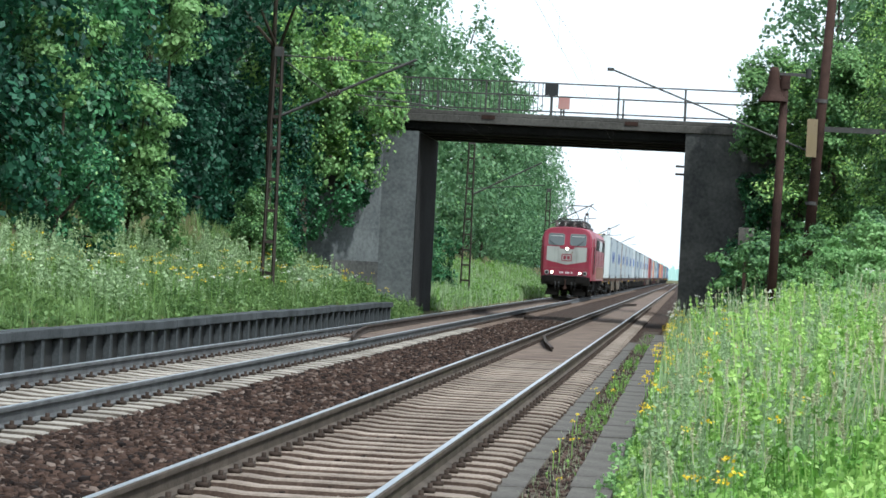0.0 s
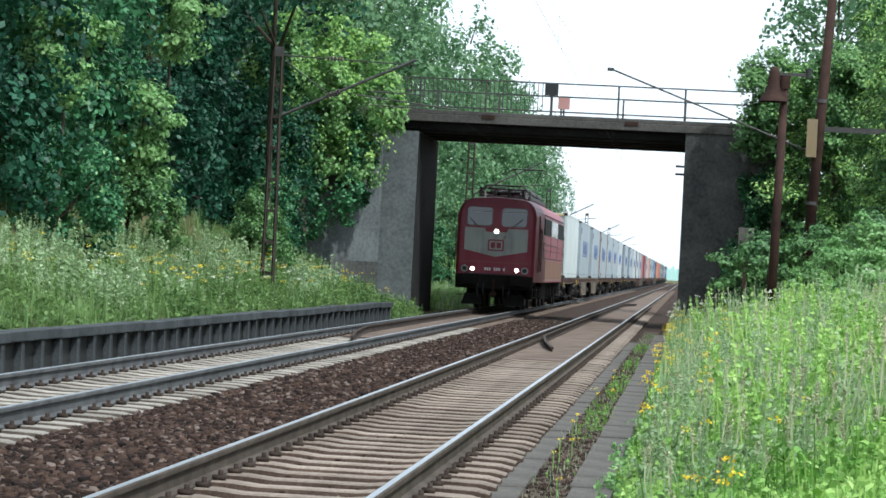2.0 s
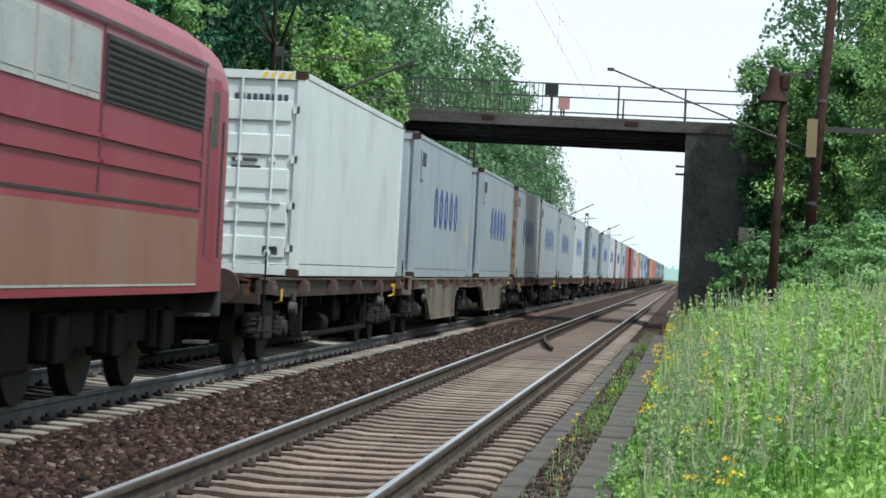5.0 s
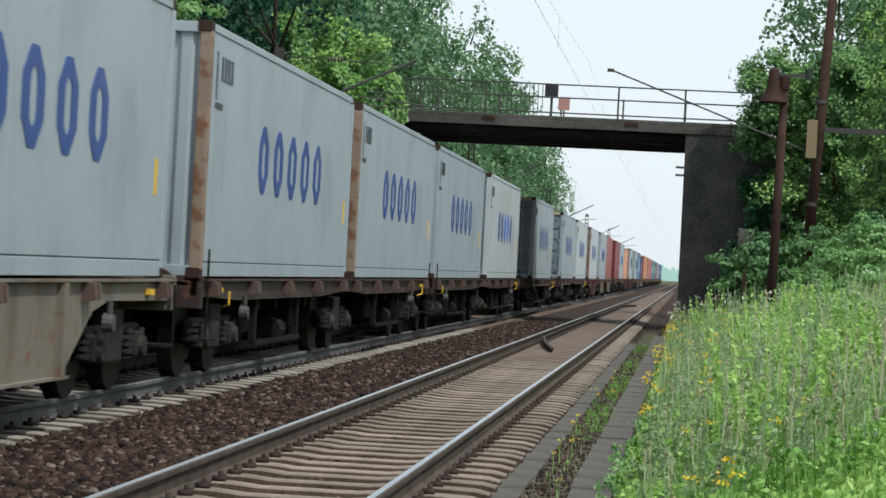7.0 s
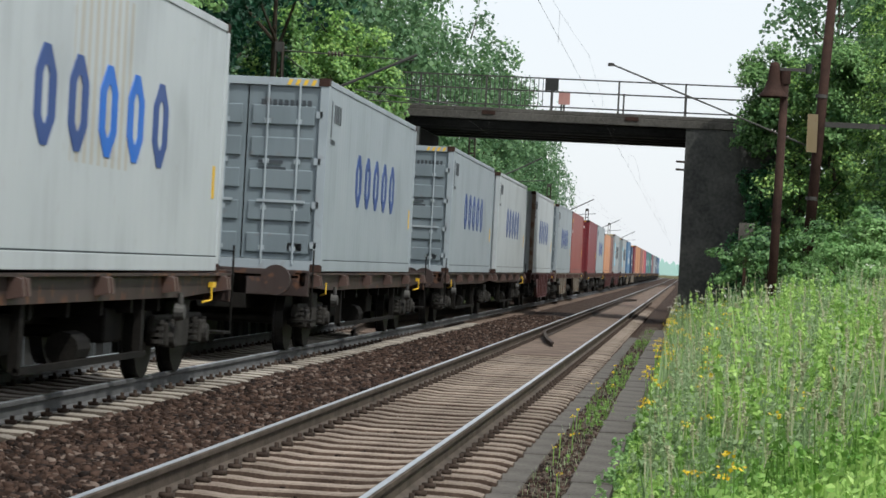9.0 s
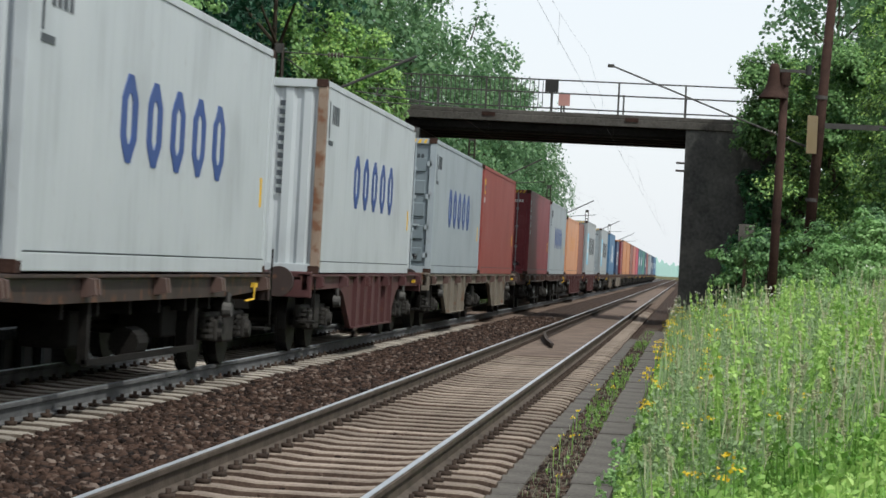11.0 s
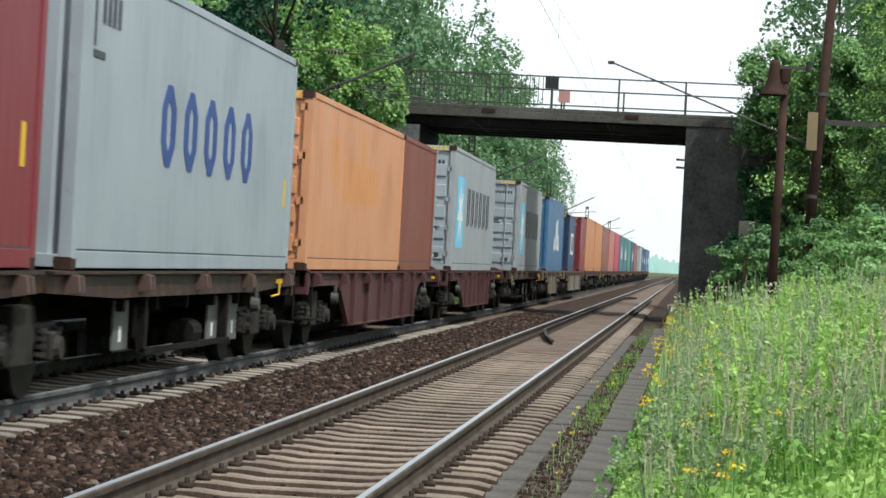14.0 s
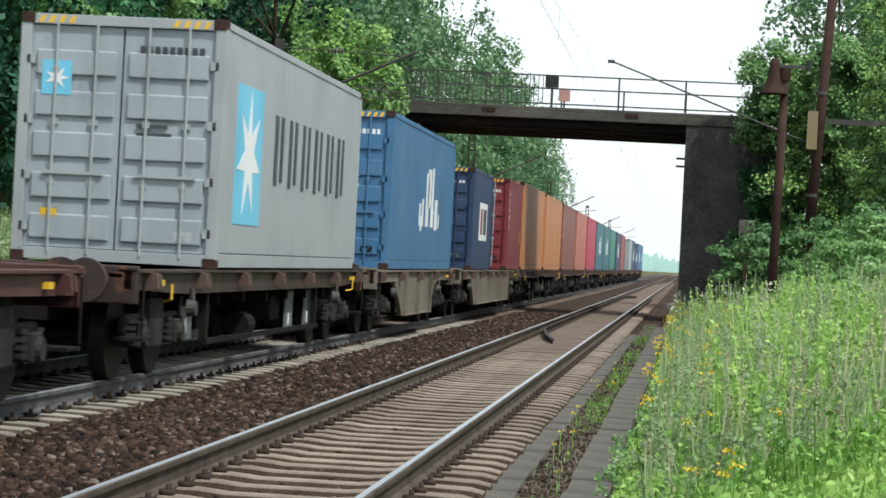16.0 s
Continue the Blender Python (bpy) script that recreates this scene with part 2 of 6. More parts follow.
def build_ground():
    xs = np.array(sorted(set([-900, -300, -120, -60, -40, -30, -25] + list(np.arange(-20, 20.1, 0.5)) + [-5.91, -5.89, 25, 30, 40, 60, 120, 300, 900])))
    ys = np.array([-300, -100, -40] + list(np.arange(-20, 130, 1.5)) + list(np.arange(130, 440, 10)) + [480, 600, 900, 1500, 2600])
    gx, gy = np.meshgrid(xs, ys)
    v = np.stack([gx, gy, ground_z(gx, gy)], -1).reshape(-1, 3)
    nx, ny = len(xs), len(ys)
    i = (np.arange(ny - 1)[:, None] * nx + np.arange(nx - 1)[None]).ravel()
    f = np.stack([i, i + 1, i + nx + 1, i + nx], 1)
    g = from_arrays("ground", v, f, noisy("ground_soil", (0.05, 0.05, 0.022), (0.14, 0.13, 0.06), 0.8, 18, 0.95, 0.8, dist=0.05))
    g.data.shade_smooth()
    tagged(g, "earth and weedy grass banks beside the railway", "ground", kind="structure")
    bed = bmesh.new()
    prism(bed, [(-6.0, -0.6), (-5.25, -0.246), (-2.85, -0.246), (-2.7, -0.225), (-2.0, -0.20), (-1.36, -0.225), (-1.22, -0.246), (1.2, -0.246), (1.25, -0.27), (1.9, -0.25), (2.05, -0.6)], "y", -30, 700)
    tagged(part("ballast_bed", bed, "ballast"), "brown stone ballast bed under both tracks", "ballast", kind="structure")


def stones(name, label, count, xr, yr, size, level, seed, mat="stone"):
    """Loose broken stones strewn over a strip, denser towards the camera."""
    r = np.random.RandomState(seed)
    y = yr[0] * (yr[1] / yr[0]) ** r.rand(count)
    x = xr[0] + (xr[1] - xr[0]) * r.rand(count)
    z = level(x) + r.uniform(-0.25, 0.5, count) * size
    base = np.array([[a, b, c] for a in (-1, 1) for b in (-1, 1) for c in (-1, 1)], float)
    k = base[None] * r.uniform(0.55, 1.15, (count, 8, 3)) * size * r.uniform(0.30, 0.66, (count, 1, 1))
    a, b, c = (r.rand(3, count) * 6.28)
    ca, sa_, cb, sb = np.cos(a), np.sin(a), np.cos(b), np.sin(b)
    R1 = np.zeros((count, 3, 3))
    R1[:, 0, 0], R1[:, 0, 1], R1[:, 1, 0], R1[:, 1, 1], R1[:, 2, 2] = ca, -sa_, sa_, ca, 1
    R2 = np.zeros((count, 3, 3))
    R2[:, 1, 1], R2[:, 1, 2], R2[:, 2, 1], R2[:, 2, 2], R2[:, 0, 0] = cb, -sb, sb, cb, 1
    k = np.einsum("nij,njk,nlk->nli", R1, R2, k)
    v = (k + np.stack([x, y, z], 1)[:, None]).reshape(-1, 3)
    q = np.array([[0, 1, 3, 2], [4, 6, 7, 5], [0, 4, 5, 1], [2, 3, 7, 6], [0, 2, 6, 4], [1, 5, 7, 3]])
    f = (np.arange(count)[:, None, None] * 8 + q[None]).reshape(-1, 4)
    return tagged(from_arrays(name, v, f, mat), label, "ballast", kind="stuff")


def rail_bm(x, y0, y1):
    s = [(-0.075, -0.172), (0.075, -0.172), (0.075, -0.160), (0.012, -0.138), (0.010, -0.050), (0.036, -0.038), (0.036, -0.006), (0.030, 0.0),
         (-0.030, 0.0), (-0.036, -0.006), (-0.036, -0.038), (-0.010, -0.050), (-0.012, -0.138), (-0.075, -0.160)]
    return prism(bmesh.new(), [(x + a, b) for a, b in s], "y", y0, y1)


def sleeper_mesh(top, flank, kind):
    bm = bmesh.new()
    st = [(-1.26, -0.200, 0.09), (-1.15, -0.178, 0.10), (-0.93, -0.172, 0.105), (-0.55, -0.172, 0.10), (-0.35, -0.190, 0.085), (0.35, -0.190, 0.085),
          (0.55, -0.172, 0.10), (0.93, -0.172, 0.105), (1.15, -0.178, 0.10), (1.26, -0.200, 0.09)]
    rings = []
    for x, z, w in st:
        rings.append([bm.verts.new(p) for p in ((x, -w - 0.04, -0.34), (x, -w, z - 0.012), (x, -w + 0.012, z), (x, w - 0.012, z), (x, w, z - 0.012), (x, w + 0.04, -0.34))])
    for a, b in zip(rings, rings[1:]):
        for i in range(5):
            bm.faces.new((a[i], b[i], b[i + 1], a[i + 1]))
    bm.faces.new(rings[0])
    bm.faces.new(rings[-1][::-1])
    bmesh.ops.recalc_face_normals(bm, faces=bm.faces)
    me = bpy.data.meshes.new("sleeper")
    bm.to_mesh(me)
    bm.free()
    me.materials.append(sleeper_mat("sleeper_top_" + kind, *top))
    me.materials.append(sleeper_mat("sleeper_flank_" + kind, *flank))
    # upward faces take the lighter colour, flanks and ends the browner one
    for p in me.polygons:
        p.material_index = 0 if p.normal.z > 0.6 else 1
    return me


def sleeper_mat(name, dark, light):
    m = noisy(name, dark, light, 3, 50, 0.9, 0.3)
    n, l = m.node_tree.nodes, m.node_tree.links
    info, hsv = n.new("ShaderNodeObjectInfo"), n.new("ShaderNodeHueSaturation")
    mr = n.new("ShaderNodeMapRange")
    mr.inputs[3].default_value, mr.inputs[4].default_value = 0.75, 1.2
    l.new(info.outputs["Random"], mr.inputs[0])
    l.new(mr.outputs[0], hsv.inputs["Value"])
    b = n["Principled BSDF"]
    src = b.inputs["Base Color"].links[0].from_socket
    l.new(src, hsv.inputs["Color"])
    l.new(hsv.outputs[0], b.inputs["Base Color"])
    return m


def build_track(x, y0, count, label, sleeper_data):
    tr = empty("railway_track", x, 0, 0)
    tagged(tr, label, "railway track", kind="structure")
    for s in (-0.7535, 0.7535):
        r = part("rail", rail_bm(s, -25, 700), "rail_side" if x == 0 else "rail_grey", tr)
        part("running_surface", bx(s - 0.022, s + 0.022, -25, 700, -0.004, 0.004), "rail_top", r, "worn shiny rail top")
    ys = y0 + 0.6 * np.arange(count + 340)
    jit = np.random.RandomState(int(count)).uniform(-0.012, 0.012, (len(ys), 2))
    for y, (dy, dx) in zip(ys[:count], jit):
        ob = new("sleeper", sleeper_data)
        ob.parent = tr
        ob.location = (dx, y + dy, jit[int(y) % 50, 0] * 0.4)
        ob.rotation_euler = (0, 0, dx * 0.5)
    # clips on both sides of each rail foot, and the far sleepers
    vs, fs, q = [], [], np.array([[0, 1, 3, 2], [4, 6, 7, 5], [0, 4, 5, 1], [2, 3, 7, 6], [0, 2, 6, 4], [1, 5, 7, 3]])
    c = np.array([[a, b, d] for a in (-1, 1) for b in (-1, 1) for d in (0, 1)], float)
    for y in ys[ys < 125]:
        for s in (-0.7535, 0.7535):
            for side in (-1, 1):
                vs.append(c * (0.046, 0.042, 0.042) + (s + side * 0.115, y, -0.178))
                vs.append(c * (0.017, 0.017, 0.078) + (s + side * 0.125, y, -0.178))
    v = np.concatenate(vs)
    f = (np.arange(len(vs))[:, None, None] * 8 + q[None]).reshape(-1, 4)
    tagged(from_arrays("rail_clips", v, f, "clip", tr), "dark iron rail clips and bolts", kind="stuff")
    far = [c * (1.24, 0.1, 0.15) + (0, y, -0.345) for y in ys[count:]]
    f = (np.arange(len(far))[:, None, None] * 8 + q[None]).reshape(-1, 4)
    tagged(from_arrays("distant_sleepers", np.concatenate(far), f, "grit", tr), kind="stuff")
    tagged(part("grit_fill", bx(-0.62, 0.62, 44.5 if x == 0 else 52, 260, -0.24, -0.166), "grit", tr), "dusty grit filled over the sleepers")
    # guard rail through the bridge, its ends bent in towards the middle
    g = bmesh.new()
    pts = [(0.0, 49.3, -0.10), (-0.25, 51.6, -0.07), (-0.53, 55.5, -0.045), (-0.55, 60, -0.045), (-0.55, 124, -0.045), (-0.3, 128, -0.06), (0.0, 131, -0.10)]
    prof = [(-0.06, -0.12), (0.06, -0.12), (0.06, -0.10), (0.012, -0.09), (0.012, -0.02), (0.033, 0.0), (0.033, 0.03), (-0.033, 0.03), (-0.033, 0.0), (-0.012, -0.02), (-0.012, -0.09), (-0.06, -0.10)]
    rings = [[g.verts.new((px + a, py, pz + b)) for a, b in prof] for px, py, pz in pts]
    for a, b in zip(rings, rings[1:]):
        for i in range(len(prof)):
            j = (i + 1) % len(prof)
            g.faces.new((a[i], a[j], b[j], b[i]))
    g.faces.new(rings[0])
    g.faces.new(rings[-1][::-1])
    bmesh.ops.recalc_face_normals(g, faces=g.faces)
    part("guard_rail", g, "guard", tr, "rusty guard rail with bent-in ends")
    return tr


def build_platform_left():
    """Low platform edge: concrete posts carrying a coping beam, with dark boards between."""
    p = empty("platform_edge", -5.72, 0, 0)
    tagged(p, "low weathered concrete platform edge of posts and coping", "platform", kind="structure")
    y = 20.0
    while y < 69.5:
        n = min(2.5, 70 - y)
        dz = RND.uniform(-0.012, 0.012)
        part("coping", bx(-0.26, 0.02, y, y + n - 0.02, 0.19 + dz, 0.33 + dz, bevel=0.015), "edge", p)
        y += n
    post = bx(-0.10, 0.0, -0.075, 0.075, -0.45, 0.20)
    first = part("post", post, "edge", p)
    first.location = (0, 20.3, 0)
    y = 21.13
    while y < 69.8:
        o = new("post", first.data)
        o.parent = p
        o.location = (RND.uniform(-0.01, 0.01), y, 0)
        y += 0.95
    part("back_board", bx(-0.16, -0.10, 20, 70, -0.45, 0.19), "black", p, "dark boards behind the posts")


def build_strips():
    """Two rows of concrete slabs along the near track."""
    tagged(part("soil_strip", bx(1.45, 1.82, -5, 75, -0.5, -0.240), "soil"), "bare gritty soil between the slab rows", "ground", kind="structure")
    for x0, x1, y0, y1, z, step, label in ((1.235, 1.46, 9, 62, -0.235, 1.0, "cable trough of grey concrete lids beside the near track"),
                                           (1.80, 2.12, 10, 70, -0.205, 1.0, "row of worn concrete edge slabs in the grass")):
        p = empty("slab_row", x0, 0, z)
        tagged(p, label, "concrete slabs", kind="structure")
        y = y0
        while y < y1:
            s = part("slab", bx(0, x1 - x0, 0, step - 0.008, -0.12, 0.0, bevel=0.007), "slab", p)
            s.location = (RND.uniform(-0.012, 0.012), y, RND.uniform(-0.006, 0.006))
            s.rotation_euler = (RND.uniform(-0.004, 0.004), RND.uniform(-0.02, 0.02), RND.uniform(-0.01, 0.01))
            y += step


M["fascia"] = noisy("fascia_concrete", (0.05, 0.047, 0.043), (0.135, 0.127, 0.115), 0.9, 12, 0.9, 0.4, dist=0.02)
M["concrete_mid"] = noisy("weathered_concrete", (0.04, 0.042, 0.042), (0.12, 0.118, 0.11), 0.8, 9, 0.9, 0.5, dist=0.02)


# ---- bridge ----
BY0, BY1 = 80.7, 86.8
BL, BR = -6.42, 2.33


def build_bridge():
    b = empty("road_bridge", 0, 0, 0)
    tagged(b, "concrete road bridge with dark soffit and steel railings", "bridge", kind="structure")
    # left abutment with a splayed wing wall
    bm = bmesh.new()
    prism(bm, [(BL, BY0), (BL, BY1), (BL - 3, BY1), (BL - 3, BY0 + 1.0), (BL - 1.15, BY0)], "z", -0.6, 5.83)
    part("abutment", bm, "concrete", b, "grey rendered concrete abutment")
    bm = bmesh.new()
    lo = [(-7.57, BY0), (-7.60, BY0 + 0.6), (-11.6, BY0 - 3.6), (-11.5, BY0 - 4.2)]
    vb = [bm.verts.new((x, y, -0.6)) for x, y in lo]
    vt = [bm.verts.new((x, y, z)) for (x, y), z in zip(lo, (5.9, 5.9, 2.6, 2.6))]
    bm.faces.new(vb)
    bm.faces.new(vt)
    for i in range(4):
        j = (i + 1) % 4
        bm.faces.new((vb[i], vb[j], vt[j], vt[i]))
    bmesh.ops.recalc_face_normals(bm, faces=bm.faces)
    part("wing_wall", bm, "concrete", b, "stained splayed wing wall")
    part("plinth", prism(bmesh.new(), [(-7.55, BY0 - 0.02), (-7.6, BY0 + 0.3), (-11.55, BY0 - 4.0), (-11.45, BY0 - 4.26)], "z", -0.6, 1.45), "concrete_mid", b, "damp dark plinth render")
    # dark sheet on the abutment: soot plus the deck's shade in its colour
    part("face_lining", bx(BL, BL + 0.03, BY0 + 0.05, BY1, -0.6, 5.8), "concrete_dark", b, "black inner face, soot and deck shade in its colour")
    bm = bmesh.new()
    prism(bm, [(BR, BY0), (BR, BY1), (BR + 4, BY1), (BR + 4, BY0 + 0.8), (BR + 1.75, BY0)], "z", -0.6, 6.165)
    part("abutment", bm, "concrete_mid", b, "dark weathered concrete abutment")
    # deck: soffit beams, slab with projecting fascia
    # girders and soffit near black, with the shade under the deck painted in
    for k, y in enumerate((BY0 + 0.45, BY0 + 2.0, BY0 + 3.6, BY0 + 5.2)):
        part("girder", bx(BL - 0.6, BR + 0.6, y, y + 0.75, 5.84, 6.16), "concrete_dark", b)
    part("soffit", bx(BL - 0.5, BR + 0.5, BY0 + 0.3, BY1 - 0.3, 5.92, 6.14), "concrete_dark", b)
    part("deck", bx(-14, 14, BY0 - 0.05, BY1 + 0.05, 6.17, 6.42, bevel=0.02), "fascia", b, "grey concrete deck slab with a projecting fascia")
    part("kerb", bx(-14, 14, BY0 - 0.02, BY0 + 0.4, 6.424, 6.56, bevel=0.015), "fascia", b)
    part("kerb", bx(-14, 14, BY1 - 0.4, BY1 + 0.02, 6.424, 6.56, bevel=0.015), "concrete", b)
    for x in (-4.15, 0.55):
        part("drain_plate", bx(x - 0.22, x + 0.22, BY0 - 0.075, BY0 - 0.045, 6.33, 6.46), "rust", b, "rusty drain plate")
    # railings
    for y, full in ((BY0 + 0.12, True), (BY1 - 0.15, False)):
        rl = empty("railing", 0, y, 6.56)
        tagged(rl, "dark green-grey steel bridge railing with upright bars" if full else "thin steel railing on the far side of the bridge", "railing")
        for i in range(13):
            x = -13.0 + i * 2.18
            part("post", bx(x - 0.03, x + 0.03, -0.03, 0.03, -0.05, 1.07), "steel", rl)
        for z in (0.12, 0.62, 1.05) if full else (0.5, 1.03):
            part("top_rail" if z > 1 else "cross_rail", bx(-13.2, 13.4, -0.022, 0.022, z - 0.022, z + 0.022), "steel", rl)
        if full:
            for i in range(1, 74):
                x = -13.0 + i * 0.145
                if x < -2.05:
                    part("bar", bx(x - 0.012, x + 0.012, -0.012, 0.012, 0.12, 1.05), "steel", rl)
    s = empty("bridge_sign", -2.12, BY0 + 0.03, 7.3)
    tagged(s, "small dark square sign board on the bridge railing", "sign")
    part("board", bx(-0.22, 0.22, -0.02, 0.0, -0.1, 0.3, bevel=0.004), "black", s)
    part("bracket", bx(-0.03, 0.03, 0.0, 0.06, -0.75, 0.25), "steel", s)
    s = empty("warning_board", -2.0, BY1 - 0.3, 7.35)
    tagged(s, "reddish board on the far bridge railing", "sign")
    part("board", bx(-0.2, 0.2, -0.02, 0.0, -0.2, 0.25, bevel=0.004), painted("faded_red", (0.46, 0.24, 0.21), 0.2), s)
    part("bracket", bx(-0.03, 0.03, 0.0, 0.06, -0.93, 0.2), "steel", s)


# ---- catenary, lamp, posts ----
def lattice_mast(x, y, z0, z1, label, w0=0.42, w1=0.24):
    m = empty("catenary_mast", x, y, z0)
    tagged(m, label, "catenary mast", "catenary masts")
    h = z1 - z0
    for sx in (-1, 1):
        bm = bmesh.new()
        a, b_ = sx * w0 / 2, sx * w1 / 2
        for k in (-0.06, 0.06):
            tube(bm, (a, k, -0.6), (b_, k, h), 0.035, seg=4)
        part("leg", bm, "lattice", m)
    n = int(h / 0.75)
    for i in range(n):
        z = 0.4 + i * (h - 0.6) / n
        w = (w0 + (w1 - w0) * z / h) / 2
        part("batten", bx(-w, w, -0.08, 0.08, z, z + 0.08), "lattice", m)
    part("cap_plate", bx(-w1 / 2 - 0.02, w1 / 2 + 0.02, -0.09, 0.09, h - 0.22, h + 0.02), "steel", m)
    return m


def cantilever(m, x0, tip, z0, z1):
    """Hinged tubes of a cantilever, seen from the mast's base."""
    bm = tube(bmesh.new(), (x0, 0, z0), (tip, 0, z1), 0.035)
    part("stay_tube", bm, "steel", m)
    mid = x0 + (tip - x0) * 0.35
    zm = z0 + (z1 - z0) * 0.35
    bm = bmesh.new()
    for k in range(5):
        tube(bm, (mid + (tip - x0) * 0.02 * k, 0, zm + (z1 - z0) * 0.02 * k), (mid + (tip - x0) * (0.02 * k + 0.008), 0, zm + (z1 - z0) * (0.02 * k + 0.008)), 0.075)
    part("insulator", bm, "porcelain", m)


def build_catenary():
    m = lattice_mast(-7.47, 58.8, 0.6, 6.5, "rusty lattice catenary mast standing in the grass", 0.29, 0.16)
    cantilever(m, 0.1, 3.35, 4.25, 5.75)
    part("top_tie", tube(bmesh.new(), (0.1, 0, 5.72), (3.3, 0, 5.62), 0.014), "steel", m)
    bm = bmesh.new()
    for k in range(5):
        tube(bm, (1.2 + 0.08 * k, 0, 5.69), (1.24 + 0.08 * k, 0, 5.69), 0.06)
    part("insulator", bm, "porcelain", m)
    part("strut", tube(bmesh.new(), (0.15, 0, 5.6), (1.3, 0, 4.8), 0.012), "steel", m)
    part("steady_arm", tube(bmesh.new(), (1.9, 0, 4.85), (4.4, 0.2, 4.6), 0.016), "steel", m)
    bm = bmesh.new()
    for z in (4.62, 4.95):
        tube(bm, (2.2, 0.05, z), (3.6, 0.1, z - 0.03), 0.014)
    part("registration_arm", bm, "steel", m)
    # leaning tubular mast with a sign plate, beside the bridge
    m = empty("catenary_mast", 5.80, 69.0, 0.75)
    tagged(m, "leaning rusty tubular catenary mast with a sign plate", "catenary mast", "catenary masts")
    part("pole", tube(bmesh.new(), (0, 0, -0.6), (0.47, 0, 9.6), 0.16, 0.125, seg=16), "rust", m, smooth=True)
    for z in (2.9, 5.75):
        part("band", tube(bmesh.new(), (0.046 * z, 0, z), (0.046 * z + 0.003, 0, z + 0.1), 0.172, seg=16), "steel", m)
    part("stay_tube", tube(bmesh.new(), (0.1, 0, 4.35), (-5.55, 0, 6.42), 0.024), "steel", m)
    bm = bmesh.new()
    for k in range(6):
        tube(bm, (-0.6 - 0.09 * k, 0, 4.6 + 0.033 * k), (-0.63 - 0.09 * k, 0, 4.611 + 0.033 * k), 0.07)
    part("insulator", bm, "porcelain", m)
    part("clamp", bx(-5.70, -5.52, -0.04, 0.04, 6.38, 6.47), "steel", m)
    part("arm", bx(0.2, 4.6, -0.05, 0.05, 4.95, 5.1), "steel", m, "green-grey cross arm")
    sp = part("sign_plate", bx(-0.10, 0.19, -0.23, -0.19, 4.22, 5.28, bevel=0.006), painted("faded_yellow_plate", (0.24, 0.18, 0.10), 0.4), m, "faded yellow-brown sign plate")
    for y in (BY0 + 30, BY0 + 92, BY0 + 158, BY0 + 226):
        for x, d in ((FAR_X - 3.3, 1), (3.4, -1)):
            f = lattice_mast(x, y, -0.3, 7.2, "distant lattice catenary mast beside the line")
            if d > 0:
                cantilever(f, 0.1, 3.2, 5.0, 6.6)
                part("steady_arm", tube(bmesh.new(), (0.3, 0, 5.3), (3.4, 0, 5.6), 0.02), "steel", f)
            elif y < 120:
                for z in (6.35, 6.7):
                    part("insulator_arm", tube(bmesh.new(), (-0.1, 0, z), (-1.55, 0, z + 0.03), 0.05), "porcelain", f)
    for x in (0.0, FAR_X):
        w = new("overhead_wire")
        w.location = (x, 0, 0)
        tagged(w, "thin overhead contact and carrier wire", "overhead wire")
        part("contact_wire", tube(bmesh.new(), (0.1, -20, 5.6), (-0.1, 400, 5.6), 0.003, seg=5), "steel", w)
        bm = bmesh.new()
        ys = [-6, 58.8, 111, 172, 238, 306]
        for a, b_ in zip(ys, ys[1:]):
            pts = [(0, a + (b_ - a) * i / 10, 6.55 - 2.2 * (i / 10) * (1 - i / 10)) for i in range(11)]
            for p, q in zip(pts, pts[1:]):
                tube(bm, p, q, 0.0022, seg=4, caps=False)
            for i in (2, 4, 6, 8):
                tube(bm, pts[i], (0, pts[i][1], 5.6), 0.0022, seg=4, caps=False)
        tagged(part("carrier_wire", bm, "steel", w), kind="stuff")


def build_lamp():
    p = empty("platform_lamp", 4.20, 47.0, 0.37)
    tagged(p, "old rusty platform lamp with a bell-shaped shade on a pole", "lamp")
    part("pole", tube(bmesh.new(), (0, 0, -0.5), (0.07, 0, 4.98), 0.095, 0.075, seg=16), "rust", p, smooth=True)
    part("collar", tube(bmesh.new(), (0.065, 0, 4.75), (0.067, 0, 5.0), 0.1, seg=16), "rust", p)
    part("bracket", bx(-0.16, 0.5, -0.025, 0.025, 5.0, 5.06), "steel", p)
    bm = bmesh.new()
    prof = [(0.275, 4.50), (0.27, 4.53), (0.22, 4.59), (0.165, 4.69), (0.125, 4.82), (0.105, 4.96), (0.10, 5.08), (0.075, 5.15), (0.0, 5.17)]
    for k, (a, b_) in enumerate(zip(prof, prof[1:])):
        tube(bm, (-0.14, 0, a[1]), (-0.14, 0, b_[1]), a[0], max(b_[0], 0.001), seg=24, caps=False)
    bmesh.ops.remove_doubles(bm, verts=bm.verts, dist=0.002)
    part("shade", bm, "rust", p, "rust-red bell-shaped lamp shade", smooth=True)
    part("insulator", tube(bmesh.new(), (0.5, 0, 4.97), (0.5, 0, 5.15), 0.06), "black", p)
    s = empty("box_sign", 4.05, 63.0, 1.8)
    tagged(s, "small grey-brown box on a post half hidden in leaves", "sign")
    part("box_body", bx(-0.2, 0.2, -0.08, 0.08, 0.55, 1.0, bevel=0.01), "slab", s)
    part("post", bx(-0.04, 0.04, 0.08, 0.16, -1.4, 0.9), "rust", s)


